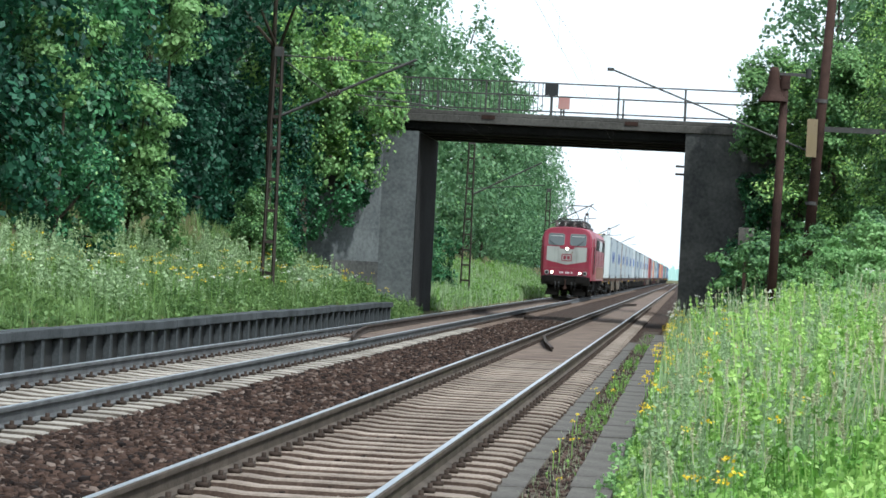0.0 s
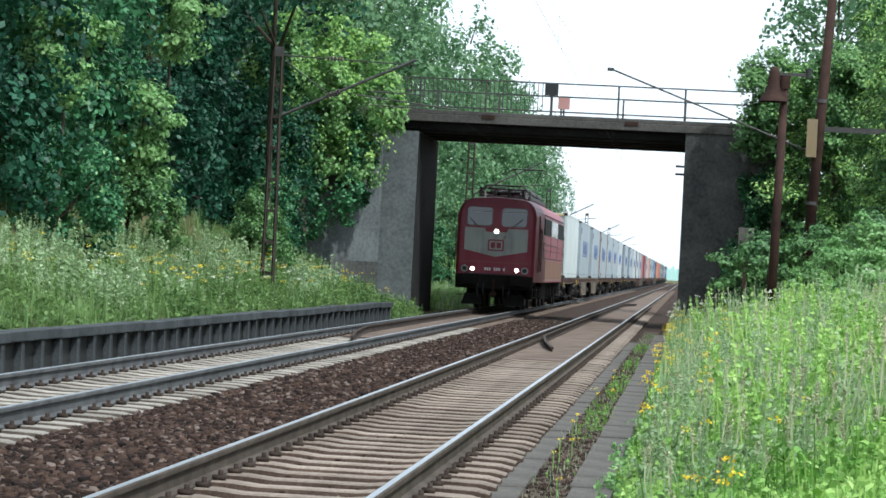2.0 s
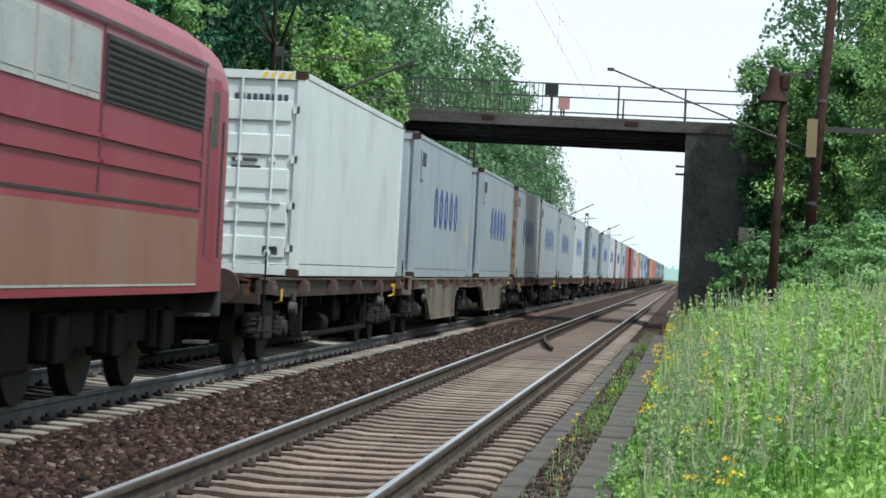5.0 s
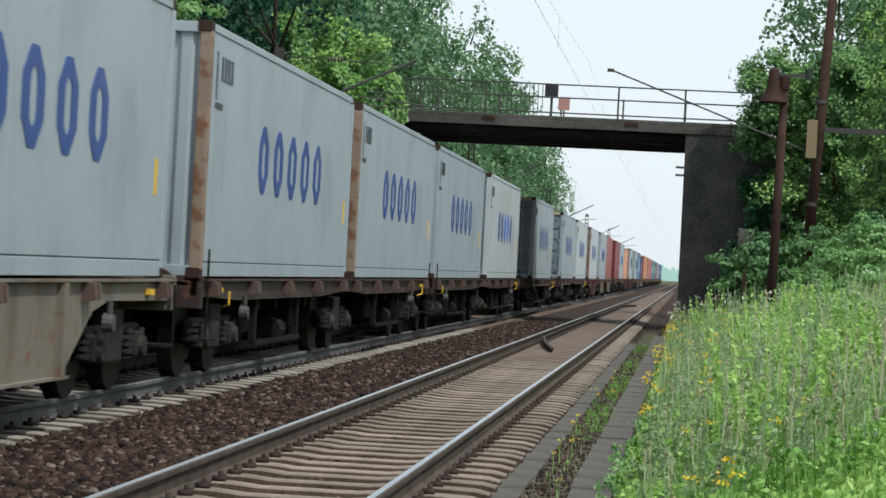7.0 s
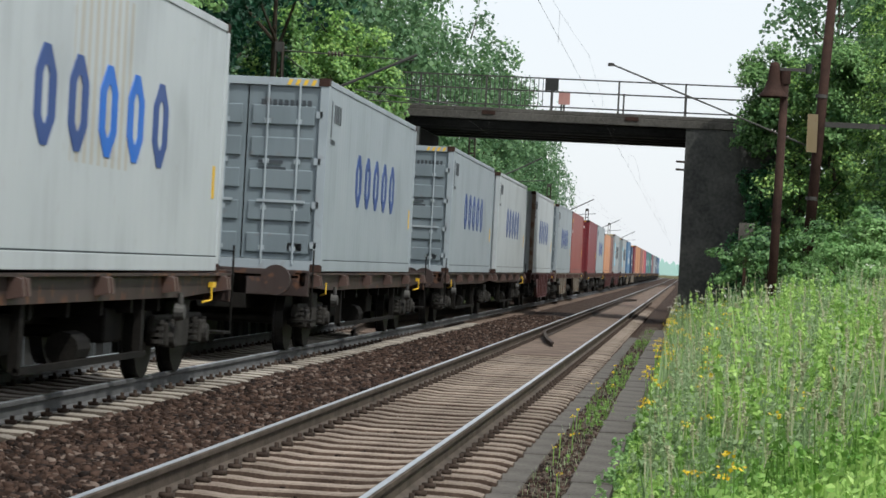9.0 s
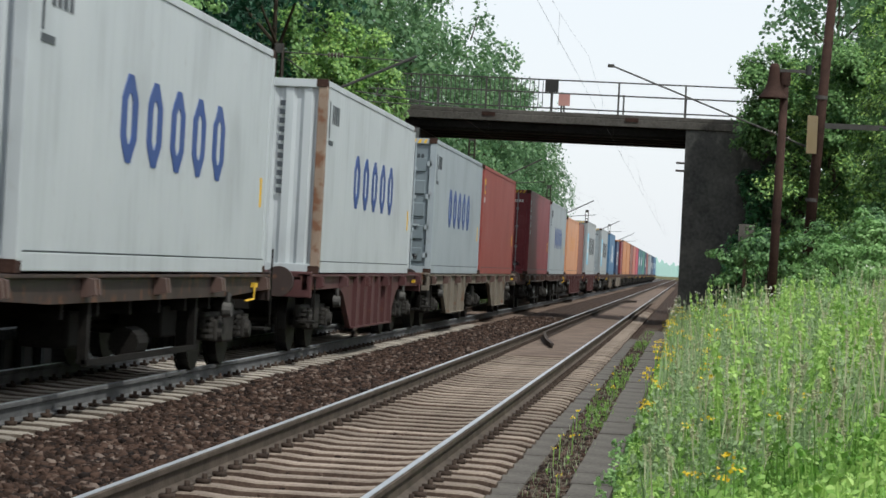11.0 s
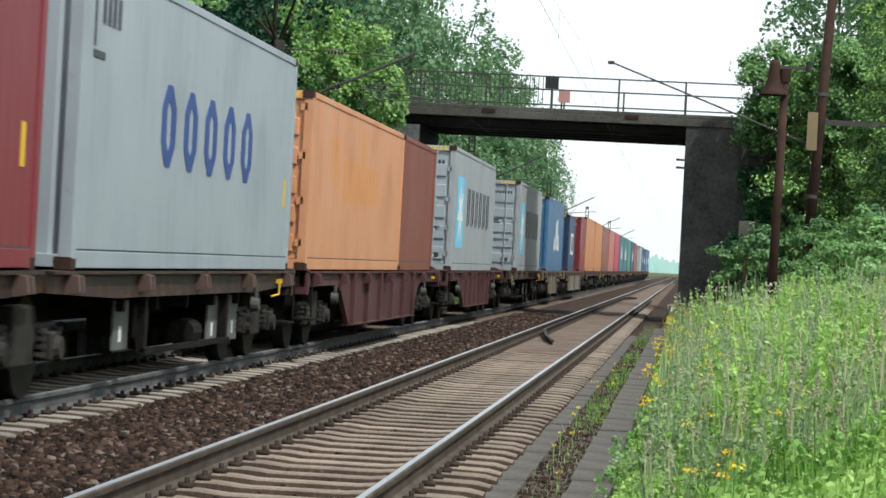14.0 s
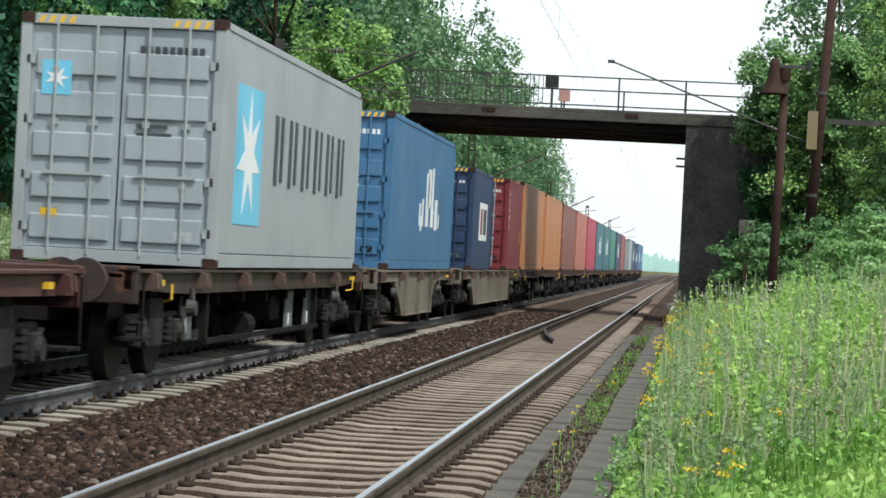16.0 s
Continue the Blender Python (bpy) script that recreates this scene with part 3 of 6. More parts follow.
M["guard"] = noisy("guard_rail_rust", (0.022, 0.017, 0.015), (0.075, 0.058, 0.048), 3, 40, 0.8, 0.3)
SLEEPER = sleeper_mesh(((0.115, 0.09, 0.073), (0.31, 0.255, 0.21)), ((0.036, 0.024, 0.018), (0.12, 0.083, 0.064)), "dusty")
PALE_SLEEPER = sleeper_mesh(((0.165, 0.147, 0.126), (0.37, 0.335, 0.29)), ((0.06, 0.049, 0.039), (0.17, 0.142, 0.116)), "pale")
build_ground()
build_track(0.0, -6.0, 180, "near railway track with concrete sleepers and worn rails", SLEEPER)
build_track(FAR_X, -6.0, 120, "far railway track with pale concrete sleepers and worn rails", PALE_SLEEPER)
build_platform_left()
build_strips()
build_bridge()
build_catenary()
build_lamp()
stones("ballast_stones", "loose brown broken ballast stones between the tracks", 26000, (-2.82, -1.24), (13, 80), 0.056, lambda x: -0.235 + 0.03 * np.exp(-((x + 2.0) / 0.45) ** 2), 3)
stones("crib_stones", "small stones and grit between the near sleepers", 6000, (-1.25, 1.22), (11, 45), 0.034, lambda x: -0.243 + 0 * x, 4)
stones("joint_gravel", "grey-brown gravel between the slab rows", 6000, (1.47, 1.82), (10, 60), 0.03, lambda x: -0.252 + 0 * x, 6)
stones("shoulder_stones", "dusty stones between and beside the far sleepers", 6000, (-5.7, -2.8), (22, 75), 0.036, lambda x: -0.243 + 0 * x, 5)


# ---- plants ----
def unit(v):
    return v / np.maximum(np.linalg.norm(v, axis=1, keepdims=True), 1e-6)


def leaf_quads(p, normal, size, slim, r):
    """Pointed leaves at p, facing roughly along normal, hanging a little."""
    n = len(p)
    nn = unit(normal + r.normal(0, 0.55, (n, 3)))
    t = unit(np.cross(nn, r.normal(0, 1, (n, 3))))
    t[:, 2] -= 0.35
    t = unit(t - nn * np.sum(t * nn, 1, keepdims=True))
    b = np.cross(nn, t)
    s = (size * r.uniform(0.6, 1.3, n))[:, None]
    v = np.stack([p - t * s * 0.5, p + b * s * slim + nn * s * 0.10, p + t * s * 0.5, p - b * s * slim + nn * s * 0.10], 1).reshape(-1, 3)
    return v, np.arange(4 * n).reshape(-1, 4)


def crown_points(r, count, shape, clumps, spread):
    """Leaf places in uneven clumps: shape(k) gives clump centres and the crown's middle."""
    c, mid = shape(clumps)
    w = r.uniform(0.5, 1.5, clumps)
    pick = r.choice(clumps, count, p=w / w.sum())
    d = unit(r.normal(0, 1, (count, 3))) * (r.rand(count, 1) ** 0.5)
    rad = (spread * r.uniform(0.55, 1.35, clumps))[pick][:, None]
    p = c[pick] + d * rad * np.array([1.2, 1.2, 0.6])
    out = unit(p - mid) * 0.7 + d * 0.8 + np.array([0, 0, 0.55])
    return p, out


def tree(name, label, h, radius, base, count, size, mat, seed, clumps=70, spread=0.9, slim=0.33, category="tree", group="trees along the line"):
    """A tapered trunk with limbs and an uneven crown of many leaves."""
    r = np.random.RandomState(seed)
    t = new(name)
    tagged(t, label, category, group)
    bm = bmesh.new()
    lean = r.normal(0, 0.25, 2)
    pts = [Vector((lean[0] * k * k, lean[1] * k * k, -0.8 + k * (h * 0.8 + 0.8))) for k in (0, 0.25, 0.5, 0.75, 1)]
    r0 = h * 0.016
    for i, (a, b) in enumerate(zip(pts, pts[1:])):
        tube(bm, a, b, r0 * (1 - 0.22 * i), r0 * (0.78 - 0.22 * i), seg=8, caps=False)
    trunk = part("trunk", bm, "bark", t, smooth=True)
    limbs = bmesh.new()
    for i in range(9):
        k = r.uniform(0.25, 0.8)
        a = Vector((lean[0] * k * k, lean[1] * k * k, -0.8 + k * (h * 0.8 + 0.8)))
        ang = r.uniform(0, 6.28)
        b = a + Vector((math.cos(ang), math.sin(ang), r.uniform(0.4, 1.0))) * radius * r.uniform(0.5, 0.85)
        tube(limbs, a, b, r0 * 0.35, r0 * 0.1, seg=6, caps=False)
    tagged(part("limb", limbs, "bark", trunk), kind="stuff")

    def shape(n):
        d = unit(r.normal(0, 1, (n, 3)))
        rr = r.uniform(0.45, 1.0, (n, 1)) ** 0.6
        mid = np.array([0, 0, base + (h - base) * 0.5])
        lump = 1 + 0.22 * np.sin(3 * np.arctan2(d[:, 1:2], d[:, 0:1]) + seed) + 0.15 * np.sin(5 * d[:, 2:3] + seed)
        wide = np.where(d[:, 2:3] < 0, 1.0, 1.0 - 0.25 * d[:, 2:3])
        return mid + d * rr * lump * wide * np.array([radius, radius, (h - base) * 0.5]), mid

    p, o = crown_points(r, count, shape, clumps, spread)
    v, f = leaf_quads(p, o, size, slim, r)
    from_arrays("crown", v, f, mat, t)
    return t


def lobed(name, label, columns, z0, z1, radius, leaves, size, mat, seed, pale=0.0, pale_mat="leaf_c", tall=1.5, slim=0.36, dome=0.15, trunk_h=None, category="tree", group="trees along the line"):
    """A tree or climber whose foliage hangs in bulging curtains, columns of leafy lobes with dark gaps between them."""
    r = np.random.RandomState(seed)
    t = new(name)
    tagged(t, label, category, group)
    bm = bmesh.new()
    h = trunk_h or (z0 + (z1 - z0) * 0.85)
    for i in range(4):
        a, b = -0.8 + (h + 0.8) * i / 4, -0.8 + (h + 0.8) * (i + 1) / 4
        tube(bm, (0.05 * i, 0.08 * math.sin(i), a), (0.05 * (i + 1), 0.08 * math.sin(i + 1), b), 0.13 - 0.02 * i, 0.11 - 0.02 * i, seg=8, caps=False)
    trunk = part("trunk", bm, "bark", t, smooth=True)
    lobes, limbs = [], bmesh.new()
    for cx, cy, cr, top in columns:
        z = z0
        while z < z0 + (z1 - z0) * top:
            k = (z - z0) / (z1 - z0)
            rr = radius * cr * r.uniform(0.7, 1.2) * (1.0 - 0.35 * k * k)
            c = np.array([cx + r.normal(0, 0.3) * radius, cy + r.normal(0, 0.3) * radius, z + rr * 0.5])
            lobes.append((c, rr, rr * tall * r.uniform(0.8, 1.25)))
            if r.rand() < 0.5:
                tube(limbs, (0, 0, max(0.3, z - 1.2)), tuple(c), 0.06, 0.02, seg=5, caps=False)
            z += rr * tall * r.uniform(0.75, 1.15)
    tagged(part("limb", limbs, "bark", trunk), kind="stuff")
    area = np.array([a * (a + 2 * b) for _, a, b in lobes])
    P, O = [], []
    for (c, rr, rz), n in zip(lobes, (leaves * area / area.sum()).astype(int)):
        m = 15
        tuft = unit(r.normal(0, 1, (m, 3)) + np.array([0, 0, dome]))
        push = r.uniform(0.62, 1.30, m)
        pick = r.randint(0, m, n)
        d = unit(tuft[pick] + r.normal(0, 0.22, (n, 3)))
        depth = push[pick] * (1 - 0.45 * r.rand(n) ** 1.7)
        P.append(c + d * depth[:, None] * np.array([rr, rr, rz]))
        O.append(d * 1.0 + np.array([0, 0, 0.35]))
    P, O = np.concatenate(P), np.concatenate(O)
    v, f = leaf_quads(P, O, size, slim, r)
    from_arrays("crown", v, f, mat, t)
    if pale:
        # lighter leaves on upward faces: blossom, and sunlit tops put into the colour
        k = np.where((O[:, 2] > 0.45) & (r.rand(len(P)) < pale))[0]
        v, f = leaf_quads(P[k] + unit(O[k]) * 0.05, O[k], size * 0.8, 0.42, r)
        tagged(from_arrays("young_leaves", v, f, pale_mat, t), "pale blossom and sunlit tops, put in as lighter leaves")
    return t


def put(ob, x, y, s=1.0, rz=0.0, dz=0.0, first=False):
    m = pose(x, y, float(ground_z(x, y)) + dz, 0, 0, rz)
    c = ob if first else copy_thing(ob, m)
    if first:
        c.matrix_basis = m
    c.scale = (s, s, s)
    return c


def build_trees():
    three = [(-0.9, 0.5, 1.0, 1.0), (0.7, -0.6, 1.1, 0.9), (0.3, 1.1, 0.9, 1.0), (-0.5, -1.0, 0.8, 0.6)]
    a = lobed("deciduous_tree", "leafy dark green deciduous tree at the wood's edge", three, 0.2, 10.5, 1.15, 15000, 0.165, "leaf_a", 11, 0.05, "leaf_b")
    b = lobed("deciduous_tree", "climber-hung mid green tree at the wood's edge", three[1:], 0.0, 9.5, 1.1, 17000, 0.15, "leaf_b", 12, 0.10)
    put(b, -10.9, 49.6, 1.0, 20, first=True)
    put(a, -11.6, 54.0, 1.0, 90, first=True)
    for ob, x, y, s, rz in ((b, -11.3, 55.2, 0.92, 200), (a, -11.3, 46.2, 1.05, 40), (a, -12.9, 66.0, 1.1, 160),
                            (a, -13.4, 71.5, 1.05, 250), (a, -14.6, 78.5, 1.1, 10), (a, -10.6, 77.0, 0.62, 100)):
        put(ob, x, y, s, rz)
    d = tree("deciduous_tree", "tall dark green deciduous tree inside the wood", 14, 4.0, 1.0, 11000, 0.21, "leaf_a", 13, 60, 0.95)
    put(d, -15.5, 47, 1.2, 310, first=True)
    for x, y, s, rz in ((-15.5, 54, 1.15, 80), (-16, 61, 1.2, 150), (-16.5, 68, 1.2, 20), (-17, 76, 1.2, 110), (-20.5, 72, 1.4, 200), (-20, 52, 1.35, 60), (-20.5, 62, 1.35, 140), (-14.5, 83, 1.1, 290)):
        put(d, x, y, s, rz)
    # crowns largely above the view, added to cast shade into the recess
    high = lobed("deciduous_tree", "slender tree with a high spreading dark crown", [(-1.6, 0.8, 1.2, 1.0), (1.2, -0.9, 1.2, 1.0), (0.2, 1.8, 1.1, 1.0), (1.9, 1.2, 1.0, 0.8)], 7.4, 13.0, 1.6, 7000, 0.2, "leaf_a", 14, trunk_h=9)
    put(high, -9.7, 71.6, 1.0, 160, first=True)
    put(high, -11.8, 64.0, 1.0, 240)
    s1 = lobed("shrub", "dense green shrub on the bank", [(0, 0, 1.0, 1.0), (0.9, 0.3, 0.9, 0.7), (-0.8, -0.4, 0.9, 0.8)], -0.2, 2.4, 0.8, 8000, 0.12, "leaf_b", 21, 0.12, tall=1.1, category="shrub", group="shrubs on the bank")
    s2 = lobed("shrub", "pale flowering leafy shrub on the bank", [(0, 0, 1.0, 1.0), (0.8, -0.3, 0.9, 0.8)], -0.2, 2.2, 0.75, 6500, 0.12, "leaf_ivy", 22, 0.35, tall=1.1, category="shrub", group="shrubs on the bank")
    put(s1, -9.8, 47.0, 0.8, 0, first=True)
    put(s2, -9.6, 67.5, 0.6, 0, first=True)
    for ob, x, y, s, rz in ((s2, -9.8, 53.5, 0.8, 40), (s2, -9.7, 71.0, 0.8, 160), (s1, -10.2, 73.6, 0.9, 200)):
        put(ob, x, y, s, rz)
    # fill for the recess: its deep shade is put in as dark leaf colour
    s3 = lobed("shrub", "dark shrub filling the wood's recess, shade put into its leaves", [(0, 0, 1.0, 1.0), (0.8, 0.5, 0.9, 0.9), (-0.7, -0.5, 0.9, 0.8)], -0.2, 3.2, 0.85, 7000, 0.14, "leaf_a", 23, category="shrub", group="shrubs on the bank")
    put(s3, -11.6, 66.5, 1.1, 0, first=True)
    for x, y, s, rz in ((-12.0, 70.5, 1.3, 70), (-11.4, 73.6, 1.2, 150), (-12.6, 74.5, 1.7, 220), (-11.3, 62.0, 1.0, 30)):
        put(s3, x, y, s, rz)
    # climbers over the left bridge end and the wing wall
    h = lobed("climber_bush", "light green flowering climber hanging over the bridge end", [(0, 0, 1.0, 1.0), (0.9, -0.3, 0.9, 0.9), (-0.9, 0.2, 0.95, 0.95), (-0.3, -0.8, 0.9, 0.7)], 0.0, 4.6, 0.85, 14000, 0.14, "leaf_c", 31, 0.8, "herb", tall=1.2, category="bush", group="bushes at the bridge")
    h.matrix_basis = pose(-8.55, 78.9, 4.3)
    copy_thing(h, pose(-10.9, 77.9, 4.2, 0, 0, 130))
    hang = lobed("climber_bush", "dark climber hanging down over the wing wall", [(0, 0, 1.0, 1.0), (0.6, 0.4, 0.8, 0.8)], 0.0, 2.4, 0.6, 5000, 0.12, "leaf_b", 32, 0.1, tall=1.4, category="bush", group="bushes at the bridge")
    hang.matrix_basis = pose(-8.5, 78.7, 3.5)
    for x, y, z, rz in ((-9.6, 77.6, 3.0, 130), (4.75, 80.1, 2.4, 60), (4.6, 80.0, 0.2, 200)):
        copy_thing(hang, pose(x, y, z, 0, 0, rz))
    # light-coloured leaf masses added where sun catches spots of the dark wood
    lit = tree("climber_bush", "yellow-green leaf mass added for sunlit spots in the dark trees", 2.4, 0.8, -0.4, 3500, 0.12, "leaf_c", 33, 26, 0.35, 0.36, "bush", "bushes at the bridge")
    lit.matrix_basis = pose(-9.75, 57.0, 6.1)
    for x, y, z, rz in ((-9.6, 53.5, 3.3, 50), (-9.9, 48.0, 4.4, 140)):
        copy_thing(lit, pose(x, y, z, 0, 0, rz))
    # overgrown mass on the other side
    m1 = lobed("ivy_tree", "ivy-covered tree with dense small leaves", [(0, 0, 1.0, 1.0), (0.9, -0.5, 0.8, 0.7)], -0.3, 7.2, 1.15, 15000, 0.13, "leaf_ivy", 41, 0.7, "herb", tall=0.95, dome=0.5, group="overgrown trees by the bridge")
    m2 = lobed("ivy_tree", "pale flowering climber covering a tree", [(0, 0, 1.0, 1.0), (0.9, -0.6, 0.9, 0.7)], -0.3, 6.6, 1.25, 15000, 0.13, "leaf_ivy", 42, 1.0, "herb", tall=0.9, dome=0.6, group="overgrown trees by the bridge")
    put(m1, 6.0, 78.9, 0.95, 0, first=True)
    put(m2, 8.3, 72.0, 0.95, 0, first=True)
    for ob, x, y, s, rz in ((m2, 9.3, 66.0, 0.85, 200), (m1, 10.6, 71.0, 1.0, 300), (m1, 8.6, 80, 1.1, 220), (m2, 11.5, 76, 1.1, 30), (m1, 9.9, 60.5, 0.62, 150)):
        put(ob, x, y, s, rz)
    over = lobed("climber_bush", "dense climber bulging over the bridge railing", [(0, 0, 1.0, 1.0), (-0.7, 0.2, 0.9, 0.7)], 0.0, 3.0, 0.95, 9000, 0.125, "leaf_ivy", 43, 0.8, tall=0.9, dome=0.5, category="bush", group="bushes at the bridge")
    over.matrix_basis = pose(5.3, 79.4, 5.3)
    copy_thing(over, pose(7.0, 78.4, 5.4, 0, 0, 100))
    sap = tree("sapling", "young light green sapling by the lamp post", 2.9, 0.95, 0.4, 2600, 0.12, "leaf_ivy", 51, 30, 0.35, 0.36, "shrub", "shrubs on the bank")
    put(sap, 4.6, 61, 0.9, 0, first=True)
    for x, y, s, rz in ((5.9, 61, 0.8, 80), (3.9, 66, 0.8, 190), (6.2, 55, 0.55, 250), (7.0, 58, 0.75, 10)):
        put(sap, x, y, s, rz)
    young = tree("sapling", "bright leafy young maple on the upper bank", 2.9, 1.0, 0.3, 3000, 0.13, "leaf_c", 52, 34, 0.32, 0.34, "shrub", "shrubs on the bank")
    put(young, 5.35, 45.0, 0.6, 0, first=True)
    for x, y, s, rz in ((6.1, 49.0, 0.75, 80), (5.0, 38.5, 0.42, 190), (5.9, 43.0, 0.55, 250), (5.2, 53.5, 0.5, 130)):
        put(young, x, y, s, rz)
    # trees beyond the bridge
    five = [(0, 0, 1.0, 1.0), (1.9, 0.6, 0.95, 0.85), (-1.8, -0.5, 0.9, 0.9), (0.5, -1.9, 0.9, 0.75), (-0.6, 1.8, 0.9, 0.8)]
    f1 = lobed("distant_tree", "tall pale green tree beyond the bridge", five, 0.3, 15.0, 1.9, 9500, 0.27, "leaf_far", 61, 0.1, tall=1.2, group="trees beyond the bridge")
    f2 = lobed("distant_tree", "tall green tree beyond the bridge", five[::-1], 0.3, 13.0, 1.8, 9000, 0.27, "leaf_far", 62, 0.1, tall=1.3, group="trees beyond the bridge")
    put(f1, -13.2, 97, 1.0, 0, first=True)
    put(f2, -13.4, 105, 1.0, 0, first=True)
    for k, (x, y, s) in enumerate(((-13.2, 113, 1.0), (-13.0, 122, 1.0), (-12.6, 131, 0.95), (-12.2, 141, 0.95), (-11.5, 152, 0.95), (-11.2, 164, 0.95), (-11.6, 177, 0.95), (-11.4, 191, 0.95),
                                   (-11.5, 206, 0.9), (-12, 224, 0.9), (-12.5, 245, 0.85), (-13, 270, 0.8), (-17, 100, 1.25), (-17, 112, 1.3), 
                                   (8.4, 106, 0.95), (11.8, 100, 0.95), (20, 92, 1.0))):
        put((f1, f2)[k % 2], x, y, s, k * 47)
    put(s1, -8.3, 99, 0.8, 60)
    put(s1, -8.6, 106, 0.9, 160)
    put(s2, -8.4, 93, 0.7, 260)
    # hazy woods on the horizon, far beyond the end of the line
    r = np.random.RandomState(71)
    bm = bmesh.new()
    x = -700.0
    while x < 700:
        w, hgt = r.uniform(5, 11), r.uniform(6, 11) * (1.7 if r.rand() < 0.12 else 1.0)
        pts = [(x - w * 0.55, -2)] + [(x + w * 0.5 * math.cos(q) * r.uniform(0.8, 1.1), 1 + hgt * math.sin(q) * r.uniform(0.85, 1.1)) for q in np.linspace(math.pi, 0, 11)] + [(x + w * 0.55, -2)]
        prism(bm, pts, "y", 1500 + r.uniform(-30, 30), 1535)
        x += w * 0.55
    m, n, l, bs = node_mat("hazy_distance", 0.9)
    bs.inputs["Base Color"].default_value = (0.12, 0.2, 0.16, 1)
    # the haze is put in as a pale glow of the woods themselves
    bs.inputs["Emission Color"].default_value = (0.50, 0.68, 0.64, 1)
    bs.inputs["Emission Strength"].default_value = 0.75
    tagged(part("backdrop", bm, m), "pale hazy woods on the horizon", "backdrop", kind="structure")


def blades(name, label, x, y, hgt, wid, mat, seed, bend=0.35):
    r = np.random.RandomState(seed)
    n = len(x)
    z = ground_z(x, y) - 0.03
    a = r.rand(n) * 6.28
    d = np.stack([np.cos(a), np.sin(a), 0 * a], 1)
    s = np.stack([-np.sin(a), np.cos(a), 0 * a], 1) * (wid * r.uniform(0.6, 1.4, n))[:, None]
    h = (hgt * r.uniform(0.45, 1.15, n))[:, None]
    lean = h * bend * r.uniform(0.1, 1.4, (n, 1))
    b0 = np.stack([x, y, z], 1)
    up = np.array([0, 0, 1.0])
    b1 = b0 + up * h * 0.55 + d * lean * 0.35
    b2 = b0 + up * h + d * lean
    v = np.stack([b0 - s, b0 + s, b1 + s * 0.8, b1 - s * 0.8, b2 + s * 0.1, b2 - s * 0.1], 1).reshape(-1, 3)
    i = np.arange(n)[:, None] * 6
    f = np.concatenate([i + np.array([[0, 1, 2, 3]]), i + np.array([[3, 2, 4, 5]])])
    return tagged(from_arrays(name, v, f, mat), label, "grass", kind="stuff")


def herbs(name, label, x, y, hgt, leaves, size, mat, seed, slim=0.3, top=0.0):
    """Leafy stems: a stalk with leaves up its height."""
    r = np.random.RandomState(seed)
    n = len(x)
    z = ground_z(x, y) - 0.02
    h = hgt * r.uniform(0.5, 1.15, n)
    lean = r.normal(0, 0.12, (n, 2)) * h[:, None]
    k = r.uniform(0.12, 1.0, (n, leaves)) ** (1 - top * 0.6)
    a = r.rand(n, leaves) * 6.28
    reach = size * r.uniform(0.3, 0.9, (n, leaves)) * (1.2 - 0.7 * k)
    px = x[:, None] + lean[:, 0:1] * k + np.cos(a) * reach
    py = y[:, None] + lean[:, 1:2] * k + np.sin(a) * reach
    pz = z[:, None] + h[:, None] * k
    p = np.stack([px, py, pz], -1).reshape(-1, 3)
    o = np.stack([np.cos(a) * 0.5, np.sin(a) * 0.5, 0 * a + 0.7], -1).reshape(-1, 3)
    v, f = leaf_quads(p, o, size, slim, r)
    s = 0.004
    st = np.stack([np.stack([x - s, y, z], 1), np.stack([x + s, y, z], 1), np.stack([x + lean[:, 0] + s, y + lean[:, 1], z + h], 1), np.stack([x + lean[:, 0] - s, y + lean[:, 1], z + h], 1)], 1).reshape(-1, 3)
    f2 = np.arange(4 * n).reshape(-1, 4) + len(v)
    return tagged(from_arrays(name, np.concatenate([v, st]), np.concatenate([f, f2]), mat), label, "plants", kind="stuff")


def wedge(n, y0, y1, x_left, seed, power=1.0, out=1.0):
    """Places on the right-hand bank, denser near the camera."""
    r = np.random.RandomState(seed)
    y = y0 * (y1 / y0) ** (r.rand(n) ** power)
    x = x_left + (0.75 + 0.085 * y * out) * r.rand(n)
    return x, y


def flower_heads(name, label, x, y, hgt, mat, seed, size=0.012, per=14, spread=0.04):
    r = np.random.RandomState(seed)
    n = len(x)
    z = ground_z(x, y) + hgt * r.uniform(0.75, 1.1, n)
    p = np.stack([x, y, z], 1)[:, None] + r.normal(0, 1, (n, per, 3)) * spread * np.array([1, 1, 0.35])
    p = p.reshape(-1, 3)
    v, f = leaf_quads(p, np.tile([[0, -0.4, 1.0]], (len(p), 1)), size * 2.4, 0.5, r)
    st = np.stack([np.stack([x - 0.004, y, z - hgt], 1), np.stack([x + 0.004, y, z - hgt], 1), np.stack([x + 0.004, y, z], 1), np.stack([x - 0.004, y, z], 1)], 1).reshape(-1, 3)
    ob = tagged(from_arrays(name, v, f, mat), label, "flowers", kind="stuff")
    from_arrays("stalks", st, np.arange(4 * n).reshape(-1, 4), "grass", ob)
    tagged(ob.children[0], kind="stuff")
    return ob


def patchy(x, y, low, high):
    """Heights that rise and fall in patches, lower towards the track."""
    k = 0.5 + 0.3 * np.sin(x * 2.9 + y * 0.9) * np.sin(y * 0.61 - x * 0.7) + 0.25 * np.sin(y * 0.37 - x * 1.1 + 2)
    return (low + (high - low) * k) * np.clip((x - 1.7) / 1.2, 0.45, 1)


